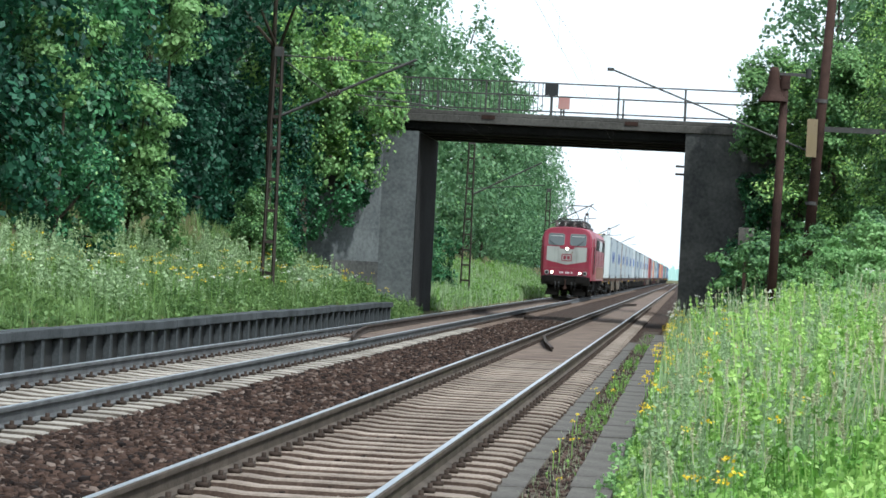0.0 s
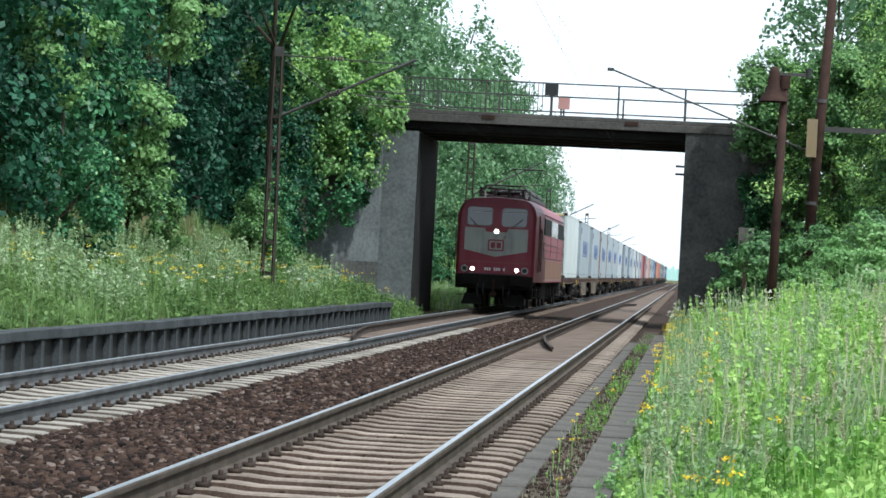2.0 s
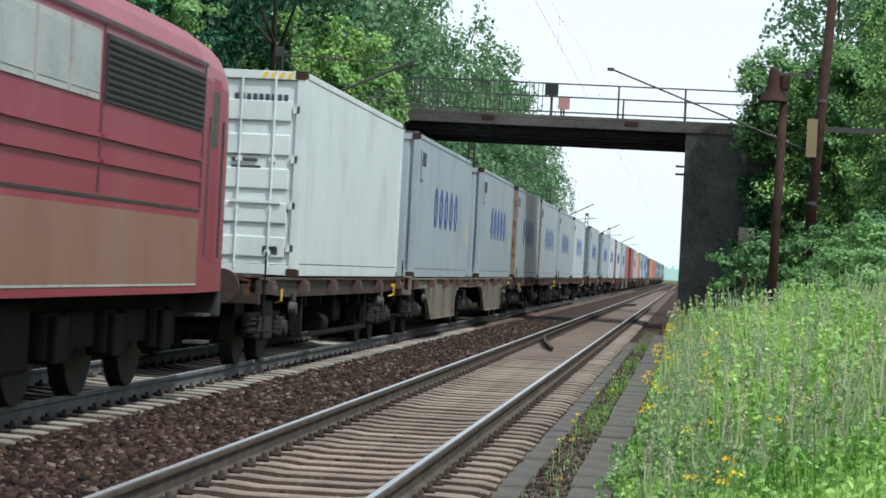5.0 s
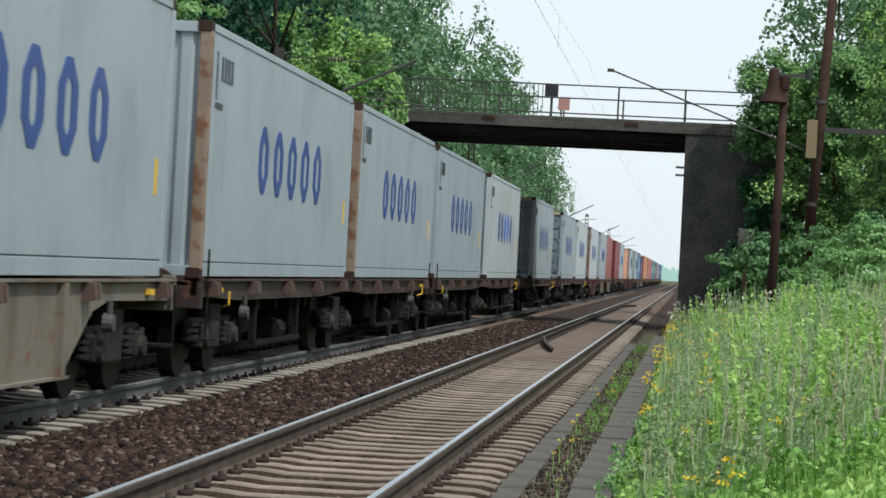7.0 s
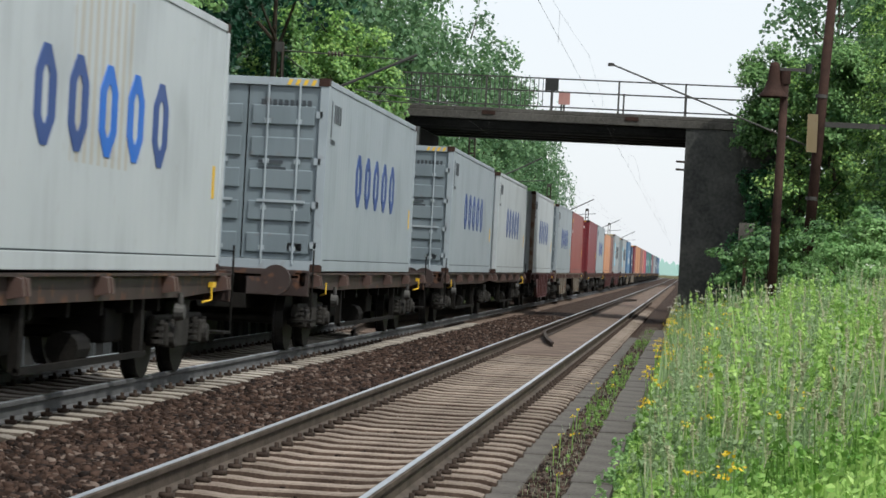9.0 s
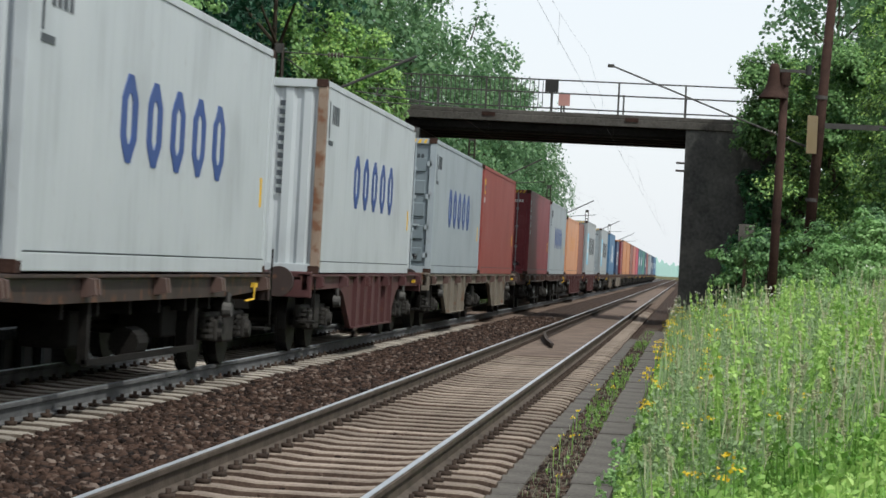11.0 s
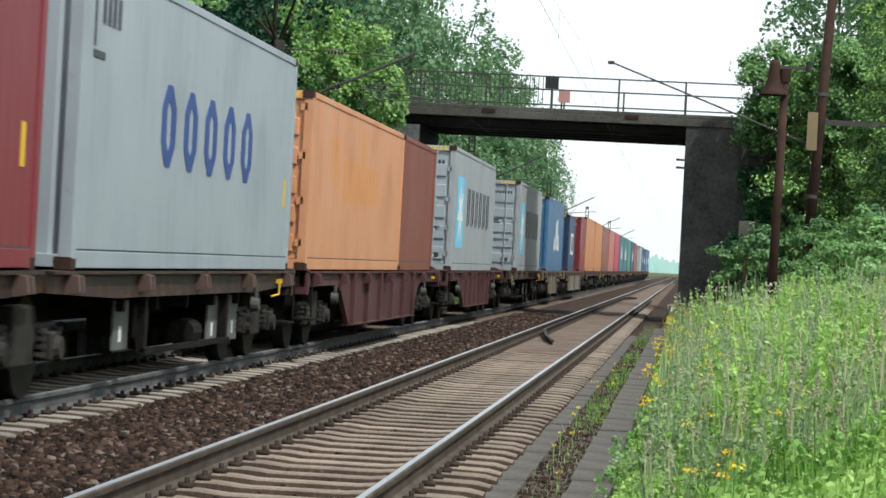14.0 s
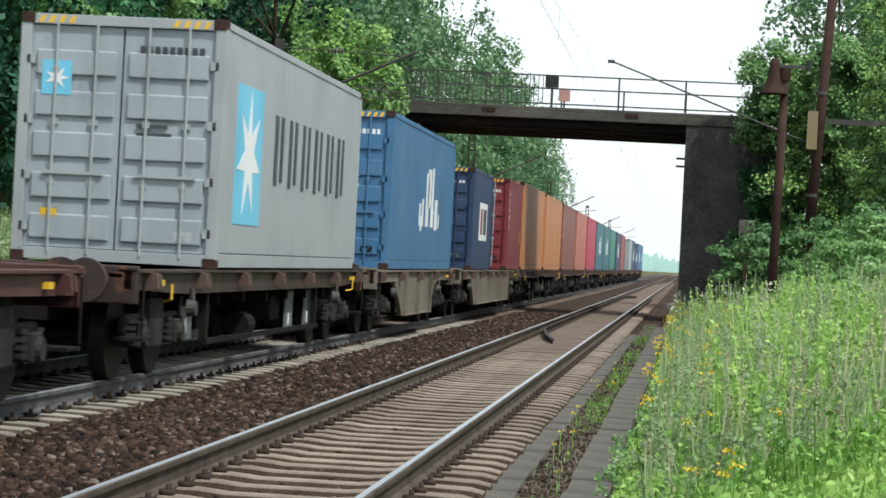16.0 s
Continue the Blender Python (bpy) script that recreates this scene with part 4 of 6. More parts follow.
def build_weeds():
    x, y = wedge(3800, 9.5, 26, 2.2, 81)
    herbs("bank_herbs", "bright green leafy weeds on the sunny bank", x, y, patchy(x, y, 0.30, 0.62), 20, 0.055, "herb", 82, 0.34)
    x, y = wedge(4600, 24, 80, 2.2, 481)
    herbs("bank_weeds", "bright green weeds along the upper bank", x, y, patchy(x, y, 0.32, 0.66), 17, 0.068, "herb", 482, 0.34)
    x, y = wedge(3800, 9.5, 30, 2.02, 181)
    herbs("leafy_weeds", "broad-leaved yellow-green weeds in the foreground", x, y, patchy(x, y, 0.2, 0.5), 18, 0.047, "leaf_c", 182, 0.36)
    x, y = wedge(900, 14, 80, 2.5, 83)
    herbs("tall_herbs", "tall grey-green mugwort stems", x, y, patchy(x, y, 0.5, 1.1), 34, 0.05, "grass_dry", 84, 0.2, top=0.8)
    x, y = wedge(6000, 9.5, 80, 2.18, 85)
    blades("bank_grass", "long grass on the sunny bank", x, y, patchy(x, y, 0.3, 0.7), 0.006, "grass", 86)
    x, y = wedge(1400, 24, 80, 2.3, 87)
    blades("dry_grass", "pale flowering grass on the bank", x, y, 0.95, 0.010, "grass_dry", 88, 0.2)
    x, y = wedge(550, 10, 75, 2.3, 381)
    k = np.sin(x * 3.1 + y * 0.7) + np.sin(y * 0.55 - x * 2.0) > 0.1
    x, y = x[k], y[k]
    herbs("dark_nettles", "mid green nettle clumps among the weeds", x, y, patchy(x, y, 0.45, 0.85), 30, 0.05, "grass", 383, 0.3)
    # tall leafy clumps that stand above the rest
    for name, label, mat, n, seed, size in (("weed_clumps", "tall yellow-green leafy weed clumps on the bank", "herb", 34, 601, 0.058), ("mugwort_clumps", "tall grey-green mugwort clumps on the bank", "grass_dry", 44, 621, 0.05)):
        cx, cy = wedge(n, 17, 72, 2.5, seed)
        q = np.random.RandomState(seed + 1)
        k = q.randint(0, n, n * 16)
        x, y = np.maximum(cx[k] + q.normal(0, 0.13, len(k)), 2.2), cy[k] + q.normal(0, 0.3, len(k))
        herbs(name, label, x, y, (0.5 + 0.75 * q.rand(n) ** 1.5)[k] * np.clip((x - 1.6) / 1.3, 0.5, 1), 34, size, mat, seed + 2, 0.3, top=0.5)
    q = np.random.RandomState(631)
    cy = q.uniform(18, 40, 22)
    cx = 3.1 + 0.036 * (cy - 18) + q.rand(22) * 1.0
    k = q.randint(0, 22, 420)
    herbs("willowherb", "tall bright broad-leaved plants on the upper bank", cx[k] + q.normal(0, 0.12, 420), cy[k] + q.normal(0, 0.3, 420), (0.75 + 0.4 * q.rand(22))[k], 40, 0.066, "herb", 632, 0.2, top=0.4)
    x, y = wedge(1700, 14, 70, 2.35, 287)
    hh = patchy(x, y, 0.6, 1.05)
    blades("seeding_grass", "tall pale seeding grass stems on the bank", x, y, hh, 0.005, "grass_dry", 288, 0.3)
    x, y = wedge(640, 14, 70, 2.4, 291)
    herbs("grass_plumes", "feathery pale grass heads over the bank", x, y, patchy(x, y, 0.75, 1.15), 40, 0.028, "plume", 292, 0.22, top=1.5)
    r = np.random.RandomState(89)
    yy = r.uniform(22, 76, 85)
    xx = 2.2 + r.rand(85) ** 1.7 * (0.35 + 0.02 * yy)
    flower_heads("tansy", "yellow flower heads at the edge of the bank", xx, yy, 0.62, "flower", 90, 0.012, 14, 0.04)
    x, y = wedge(70, 12, 60, 2.3, 91)
    flower_heads("ragwort", "scattered yellow flowers in the weeds", x, y, 0.6, "flower", 92, 0.011, 10, 0.03)
    x, y = wedge(60, 40, 78, 2.2, 93)
    flower_heads("white_umbels", "white umbel flowers on the bank", x, y, 0.95, "flower_white", 94, 0.012, 14, 0.05)
    x = r.uniform(2.2, 6.5, 1500)
    y = r.uniform(-8, 8.5, 1500)
    keep = (x - EYE[0]) ** 2 + y ** 2 > 0.5
    herbs("near_weeds", "green weeds round the foot of the bank", x[keep], y[keep], 0.38, 14, 0.06, "herb", 382, 0.34)
    # weeds between the slab rows
    n = 620
    yy = 10 * 7.5 ** r.rand(n)
    xx = 1.52 + r.rand(n) ** 0.8 * 0.28
    keep = np.sin(yy * 1.3) + np.sin(yy * 0.47 + 1) + r.normal(0, 0.6, n) > 0.2
    herbs("joint_weeds", "low weeds between the concrete slabs", xx[keep], yy[keep], 0.17, 12, 0.032, "grass", 95, 0.3)
    yy = np.concatenate([r.normal(c, 1.3, 30) for c in (29, 36, 45, 56)])
    herbs("joint_tufts", "leafy green tufts along the slab edge", 1.56 + r.rand(120) * 0.26, yy, 0.24, 14, 0.04, "grass", 195, 0.28)
    n = 1500
    yy = 10 * 7 ** r.rand(n)
    blades("joint_grass", "thin dry grass between the slabs", 1.49 + r.rand(n) * 0.32, yy, 0.2, 0.004, "grass_dry", 96)
    flower_heads("joint_flowers", "small yellow flowers between the slabs", 1.53 + r.rand(14) * 0.25, r.uniform(13, 40, 14), 0.3, "flower", 97, 0.008, 8, 0.02)
    herbs("track_tuft", "small green tuft beside the rail", r.normal(0.93, 0.03, 14), np.concatenate([r.normal(16.3, 0.06, 7), r.normal(20.4, 0.06, 7)]), 0.14, 12, 0.035, "herb", 98)
    # far bank by the platform edge
    n = 12000
    yy = r.uniform(28, 81, n)
    xx = -5.97 - r.rand(n) * (3.6 + 0.02 * yy)
    blades("platform_grass", "tall grass on the disused platform", xx, yy, 0.42 + 0.3 * np.sin(xx * 2.1 + yy * 0.5) * np.sin(yy * 0.83), 0.009, "meadow", 99)
    n = 3600
    yy = r.uniform(28, 81, n)
    xx = -5.97 - r.rand(n) * 4.0
    herbs("platform_herbs", "green weeds on the disused platform", xx, yy, 0.46 + 0.22 * np.sin(xx * 1.7 + yy * 0.6) * np.sin(yy * 0.7 + 1), 15, 0.085, "meadow", 100, 0.3)
    cy = r.uniform(34, 78, 40)
    cx = -6.6 - r.rand(40) * 3.0
    k = r.randint(0, 40, 600)
    herbs("platform_clumps", "tall bright weed clumps on the disused platform", cx[k] + r.normal(0, 0.2, 600), cy[k] + r.normal(0, 0.3, 600), (0.6 + 0.55 * r.rand(40))[k], 26, 0.075, "grass_dry", 110, 0.3, top=0.5)
    n = 600
    yy = r.uniform(40, 62, n)
    xx = -8.3 - r.rand(n) * 1.3
    herbs("platform_mugwort", "tall pale mugwort before the trees", xx, yy, 0.5 + 0.35 * np.sin(yy * 1.1) * np.sin(yy * 0.37), 24, 0.06, "grass_dry", 101, 0.16, top=0.6)
    flower_heads("platform_flowers", "yellow flowers in the platform grass", -6.1 - r.rand(110) * 2.8, r.uniform(36, 74, 110), 0.82, "flower", 102, 0.013, 8, 0.04)
    flower_heads("platform_daisies", "small white flowers in the platform grass", -6.1 - r.rand(60) * 2.6, r.uniform(38, 66, 60), 0.75, "flower_white", 103, 0.012, 8, 0.03)
    # grass beyond the bridge
    n = 7000
    yy = 87 * 2.2 ** r.rand(n)
    blades("far_grass", "yellow-green grass beyond the bridge", -6.2 - r.rand(n) * 3.5, yy, 0.7, 0.02, "grass_dry", 104)
    n = 2000
    yy = 87 * 2.2 ** r.rand(n)
    herbs("far_herbs", "weeds beyond the bridge", -6.2 - r.rand(n) * 4, yy, 0.6, 12, 0.14, "grass", 105)


build_trees()
build_weeds()


# ---- train ----
def at_time(t_pass, t):
    """Where a point that passes the camera's cross line at t_pass stands at t."""
    return V * (t_pass - t) - 0.543


PAINT = {
    "grey": painted("container_grey", (0.325, 0.368, 0.40), 0.16, 0.7),
    "pale": painted("container_pale_grey", (0.46, 0.495, 0.515), 0.10, 0.7),
    "darkgrey": painted("container_slate", (0.20, 0.24, 0.25), 0.2, 0.7),
    "silver": painted("container_silver", (0.335, 0.36, 0.375), 0.12, 0.7),
    # darker copy of the grey for door ends turned from the sun
    "shaded_doorgrey": painted("container_door_shaded_grey", (0.17, 0.207, 0.23), 0.2, 0.7),
    "white": painted("container_white", (0.58, 0.62, 0.61), 0.06, 0.8),
    "red": painted("container_brick_red", (0.275, 0.066, 0.056), 0.12, 0.6),
    "darkred": painted("container_maroon", (0.20, 0.03, 0.04), 0.1, 0.6),
    "orange": painted("container_orange", (0.60, 0.285, 0.15), 0.12, 0.6),
    "cream": painted("repaint_cream", (0.42, 0.40, 0.35), 0.15, 0.6),
    "patch": painted("repaint_orange", (0.62, 0.25, 0.035), 0.1, 0.6),
    "brown": painted("container_brown", (0.22, 0.075, 0.055), 0.2, 0.6),
    "ochre": painted("container_ochre", (0.50, 0.21, 0.08), 0.25, 0.7),
    "blue": painted("container_blue", (0.06, 0.16, 0.30), 0.1, 0.6),
    "navy": painted("container_navy", (0.03, 0.055, 0.12), 0.1, 0.6),
    "teal": painted("container_teal", (0.04, 0.15, 0.18), 0.1, 0.6),
    "green": painted("container_green", (0.05, 0.22, 0.17), 0.1, 0.6),
    "crimson": painted("container_crimson", (0.42, 0.04, 0.09), 0.08, 0.6),
    "salmon": painted("container_salmon", (0.44, 0.15, 0.11), 0.15, 0.6),
}
INK = {
    "blue": painted("ink_blue", (0.03, 0.07, 0.24), 0.1, 0.8),
    "brightblue": painted("ink_bright_blue", (0.02, 0.14, 0.55), 0.05, 0.8),
    "dark": painted("ink_dark", (0.05, 0.06, 0.07), 0.1, 0.8),
    "white": painted("ink_white", (0.75, 0.76, 0.76), 0.05, 0.6),
    "sky": painted("ink_light_blue", (0.17, 0.52, 0.72), 0.05, 0.6),
    "yellow": painted("ink_yellow", (0.72, 0.45, 0.03), 0.1, 0.6),
    "rustpost": painted("rusted_post", (0.27, 0.20, 0.15), 0.9, 1.0, 0.6, 0.2, 0.6, 0.5),
    "gasket": M["black"],
}


def corrugated(y0, y1, z0, z1, x_out, depth, sign):
    """A folded sheet wall along y, its outer ridges at x_out."""
    pitch = 0.275
    n = max(2, int(round((y1 - y0) / pitch)))
    p = (y1 - y0) / n
    pts = []
    for i in range(n):
        a = y0 + i * p
        pts += [(x_out, a), (x_out, a + 0.28 * p), (x_out - sign * depth, a + 0.46 * p), (x_out - sign * depth, a + 0.82 * p)]
    pts.append((x_out, y1))
    bm = bmesh.new()
    lo = [bm.verts.new((x, y, z0)) for x, y in pts]
    hi = [bm.verts.new((x, y, z1)) for x, y in pts]
    for i in range(len(pts) - 1):
        f = (lo[i], lo[i + 1], hi[i + 1], hi[i])
        bm.faces.new(f if sign > 0 else f[::-1])
    return bm


CORNER = [None]


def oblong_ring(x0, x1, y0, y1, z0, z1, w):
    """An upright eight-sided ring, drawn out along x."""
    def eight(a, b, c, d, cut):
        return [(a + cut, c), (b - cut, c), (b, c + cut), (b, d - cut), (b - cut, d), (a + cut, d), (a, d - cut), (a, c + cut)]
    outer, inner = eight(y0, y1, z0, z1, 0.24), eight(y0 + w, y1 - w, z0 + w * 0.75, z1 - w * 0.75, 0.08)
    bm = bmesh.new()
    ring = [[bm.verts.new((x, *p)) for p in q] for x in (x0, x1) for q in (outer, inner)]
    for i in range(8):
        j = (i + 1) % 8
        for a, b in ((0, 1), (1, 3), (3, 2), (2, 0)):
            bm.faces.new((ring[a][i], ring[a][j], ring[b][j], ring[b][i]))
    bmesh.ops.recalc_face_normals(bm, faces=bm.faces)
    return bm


def container(L, H, color, mark, doors, label, rusty=False):
    """A freight container: y from 0 (leading end) to L, base at z = 0."""
    c = new("freight_container")
    tagged(c, label, "container", "containers on the train")
    paint, W = PAINT[color], 1.219
    # grey and silver boxes: the end's shade is put into a darker door paint
    leaf = PAINT["shaded_doorgrey"] if color in ("grey", "pale") else PAINT["grey"] if color == "silver" else paint
    smooth_side = color in ("white",)
    bm = bmesh.new()
    box(bm, -W + 0.05, W - 0.05, 0.08, L - 0.06, H - 0.06, H - 0.02)
    box(bm, -W + 0.05, W - 0.05, 0.08, L - 0.06, 0.10, 0.16)
    part("roof", bm, paint, c)
    for sx in (-1, 1):
        side = corrugated(0.14, L - 0.14, 0.17, H - 0.09, sx * (W - 0.012), 0.0015 if smooth_side else 0.0026, sx)
        part("side_wall", side, paint, c)
        part("bottom_rail", bx(min(sx * (W - 0.10), sx * W), max(sx * (W - 0.10), sx * W), 0.1, L - 0.1, 0.02, 0.18, bevel=0.008), paint, c)
        part("top_rail", bx(min(sx * (W - 0.07), sx * W), max(sx * (W - 0.07), sx * W), 0.1, L - 0.1, H - 0.10, H - 0.01, bevel=0.008), paint, c)
        for y0, y1 in ((0.0, 0.16), (L - 0.16, L)):
            part("corner_post", bx(min(sx * (W - 0.13), sx * (W + 0.004)), max(sx * (W - 0.13), sx * (W + 0.004)), y0, y1, 0.1, H - 0.1, bevel=0.01), INK["rustpost"] if rusty and y0 == 0 else paint, c)
            for z0 in (0.0, H - 0.118):
                if CORNER[0] is None:
                    q = bx(-0.081, 0.081, -0.089, 0.089, 0, 0.118, bevel=0.008)
                    CORNER[0] = bpy.data.meshes.new("corner_casting")
                    q.to_mesh(CORNER[0])
                    q.free()
                    CORNER[0].materials.append(M["rust"])
                o = new("corner_casting", CORNER[0])
                o.parent = c
                o.location = (sx * (W - 0.079), (y0 + y1) / 2 + (0.005 if y0 else -0.005), z0)
    part("end_wall", bx(-W + 0.12, W - 0.12, L - 0.07, L - 0.03, 0.1, H - 0.08), paint, c)
    if doors:
        part("header", bx(-W + 0.1, W - 0.1, 0.0, 0.1, H - 0.13, H - 0.01, bevel=0.006), paint, c)
        for sx in (-1, 1):
            for k in range(4):
                x = sx * (0.62 + k * 0.12)
                part("warning_mark", prism(bmesh.new(), [(x - 0.045, H - 0.115), (x + 0.015, H - 0.115), (x + 0.055, H - 0.03), (x - 0.005, H - 0.03)], "y", -0.004, 0.0), INK["yellow"], c)
        part("door_sill", bx(-W + 0.1, W - 0.1, 0.0, 0.1, 0.02, 0.16, bevel=0.006), paint, c)
        for s in (-1, 1):
            xa, xb = (0.012, W - 0.135) if s > 0 else (-W + 0.135, -0.012)
            d = part("door", bx(xa, xb, 0.045, 0.09, 0.17, H - 0.14), leaf, c)
            n = 5
            for i in range(n):
                z = 0.26 + i * (H - 0.5) / n
                part("door_panel", bx(xa + 0.06, xb - 0.06, 0.012, 0.047, z, z + (H - 0.5) / n * 0.62, bevel=0.018), leaf, d)
            for k in (0.28, 0.72):
                x = xa + (xb - xa) * k
                rod = tube(bmesh.new(), (x, 0.0, 0.1), (x, 0.0, H - 0.1), 0.017, seg=8)
                for z in (0.3, 0.9, 1.6, 2.2):
                    box(rod, x - 0.045, x + 0.045, 0.0, 0.05, z, z + 0.07)
                part("lock_rod", rod, PAINT["silver"] if color == "darkred" else paint, d)
            part("lock_handle", bx(xa + 0.2, xb - 0.15, -0.025, 0.0, 1.02, 1.06), paint, d)
            for z in (0.35, 0.95, 1.6, 2.3):
                x = W - 0.13 if s > 0 else -W + 0.13
                part("hinge", bx(x - 0.05, x + 0.05, 0.0, 0.05, z, z + 0.1), paint, d)
        ink = INK["dark"] if color in ("grey", "pale", "white", "silver") else INK["white"]
        for k, (z, n) in enumerate(((H - 0.44, 9), (H - 0.60, 4))):
            for i in range(n):
                part("marking", bx(0.2 + i * 0.088, 0.26 + i * 0.088, 0.016, 0.021, z, z + 0.1), ink, c)
        for i in range(5):
            part("marking", bx(0.2, 0.62 - 0.05 * (i % 2), 0.016, 0.021, H - 1.0 - i * 0.1, H - 0.95 - i * 0.1), ink, c)
        part("plate", bx(0.7, 0.92, 0.012, 0.018, 0.3, 0.42), INK["white"], c)
        part("plate", bx(-0.9, -0.7, 0.012, 0.018, 0.5, 0.62), INK["yellow"] if mark == "star" else INK["white"], c)
    else:
        part("header", bx(-W + 0.1, W - 0.1, 0.0, 0.1, H - 0.13, H - 0.01, bevel=0.006), paint, c)
        part("end_sill", bx(-W + 0.1, W - 0.1, 0.0, 0.1, 0.02, 0.14, bevel=0.006), paint, c)
        for k in range(11):
            part("marking", bx(0.52, 0.60, 0.026, 0.0295, H - 0.42 - k * 0.13, H - 0.34 - k * 0.13), INK["dark"] if color in ("grey", "pale", "white") else INK["white"], c)
        front = bmesh.new()
        n, w, pts = 8, W - 0.12, []
        for i in range(n):
            a, p = -w + i * 2 * w / n, 2 * w / n
            pts += [(a, 0.075), (a + 0.2 * p, 0.03), (a + 0.6 * p, 0.03), (a + 0.8 * p, 0.075)]
        pts.append((w, 0.075))
        lo = [front.verts.new((x, y, 0.1)) for x, y in pts]
        hi = [front.verts.new((x, y, H - 0.1)) for x, y in pts]
        for i in range(len(pts) - 1):
            front.faces.new((lo[i], lo[i + 1], hi[i + 1], hi[i]))
        part("end_wall", front, paint, c)
    X = W - 0.006

    def decal(name, y0, y1, z0, z1, ink):
        part(name, bx(X - 0.012, X, y0, y1, z0, z1), INK[ink], c)

    # dark strip painted for the shadow line above the bottom rail
    part("rail_seam", bx(X - 0.004, X + 0.004, 0.16, L - 0.16, 0.181, 0.197), INK["dark"], c)
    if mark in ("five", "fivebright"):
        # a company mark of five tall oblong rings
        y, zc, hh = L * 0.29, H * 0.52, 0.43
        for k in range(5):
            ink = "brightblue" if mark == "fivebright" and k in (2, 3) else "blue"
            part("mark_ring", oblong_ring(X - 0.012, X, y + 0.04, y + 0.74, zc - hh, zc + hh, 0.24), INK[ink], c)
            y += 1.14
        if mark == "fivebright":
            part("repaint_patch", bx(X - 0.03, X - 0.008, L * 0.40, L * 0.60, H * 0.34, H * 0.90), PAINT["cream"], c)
        for i in range(4):
            decal("marking", 0.75 + i * 0.2, 0.87 + i * 0.2, H - 0.62, H - 0.34, "dark")
        decal("marking", 0.45, 0.52, H - 0.85, H - 0.3, "dark")
        decal("marking", 0.45, 0.9, H - 0.95, H - 0.88, "dark")
        decal("yellow_plate", L - 0.58, L - 0.46, 0.85, 1.22, "yellow")
    elif mark == "star":
        decal("blue_panel", 0.95, 2.75, 0.55, H - 0.65, "sky")
        star = bmesh.new()
        cy, cz = 1.85, H * 0.48
        ring = []
        for k in range(14):
            r = (0.80 if k % 2 == 0 else 0.30)
            a = k * math.pi / 7 + math.pi / 2
            ring.append((cy + r * math.cos(a), cz + r * math.sin(a)))
        prism(star, ring, "x", X - 0.012, X + 0.004)
        part("star", star, INK["white"], c)
        part("door_badge", bx(-0.95, -0.6, 0.006, 0.011, H - 0.95, H - 0.55), INK["sky"], c)
        small = prism(bmesh.new(), [(-0.775 + (0.15 if k % 2 == 0 else 0.06) * math.cos(k * math.pi / 7), H - 0.75 + (0.15 if k % 2 == 0 else 0.06) * math.sin(k * math.pi / 7)) for k in range(14)], "y", 0.002, 0.008)
        part("star", small, INK["white"], c)
        y = 3.7
        for k in range(6):
            decal("mark_bar", y, y + 0.26, H * 0.38, H * 0.70, "dark")
            decal("mark_bar", y + 0.48, y + 0.70, H * 0.40, H * 0.70, "dark")
            y += 1.15
    elif mark == "bird":
        y0 = L * 0.42
        for k, (a, b_, z0, z1) in enumerate(((0, 0.25, 0.9, 1.35), (0.25, 0.5, 0.8, 1.1), (0.5, 0.75, 0.9, 1.45), (1.2, 1.7, 0.9, 2.0), (1.5, 2.1, 1.3, 2.1), (2.2, 2.7, 0.9, 1.3), (2.3, 2.6, 1.3, 2.15), (3.0, 3.5, 0.85, 1.5), (3.7, 3.9, 0.9, 1.2))):
            decal("mark_bar", y0 + a, y0 + b_, z0, z1, "white")
    elif mark == "panel":
        decal("white_panel", L * 0.35, L * 0.75, H * 0.3, H * 0.68, "white")
        part("mark_bar", bx(X, X + 0.003, L * 0.40, L * 0.5, H * 0.36, H * 0.62), PAINT["red"], c)
        part("mark_bar", bx(X, X + 0.003, L * 0.55, L * 0.70, H * 0.36, H * 0.62), INK["dark"], c)
    elif mark == "bars":
        for k in range(5):
            decal("marking", 0.5 + k * 0.05, 0.6 + k * 0.05, H - 0.5 - k * 0.25, H - 0.35 - k * 0.25, "white")
        decal("yellow_plate", L - 0.58, L - 0.46, 0.85, 1.22, "yellow")
    elif mark == "blot":
        for a, b_, z0, z1 in ((2.2, 3.0, 1.3, 2.05), (3.6, 8.0, 1.1, 1.75), (5.6, 6.1, 1.75, 2.3)):
            part("repaint_patch", bx(X - 0.03, X - 0.008, a, b_, z0, z1), PAINT["patch"], c)
    elif mark == "big":
        for k in range(4):
            decal("mark_bar", L * 0.4 + k * 0.9, L * 0.4 + k * 0.9 + 0.55, H * 0.35, H * (0.7 if k % 2 else 0.6), "white")
    elif mark == "logo":
        part("logo_patch", bx(X - 0.012, X, 0.55, 0.8, H - 0.75, H - 0.35), INK["yellow"], c)
        part("logo_patch", bx(X, X + 0.003, 0.58, 0.77, H - 0.68, H - 0.5), INK["blue"], c)
        part("marking", bx(X - 0.012, X, 0.55, 0.8, H - 0.98, H - 0.85), INK["white"], c)
        decal("yellow_plate", L - 0.58, L - 0.46, 0.85, 1.22, "yellow")
    return c


def axle_set(bm_wheels, y, r=0.46):
    for sx in (-1, 1):
        tube(bm_wheels, (sx * 0.69, y, r), (sx * 0.82, y, r), r, seg=24)
        tube(bm_wheels, (sx * 0.66, y, r), (sx * 0.69, y, r), r + 0.028, seg=24)
    tube(bm_wheels, (-0.95, y, r), (0.95, y, r), 0.08, seg=10)
    return bm_wheels


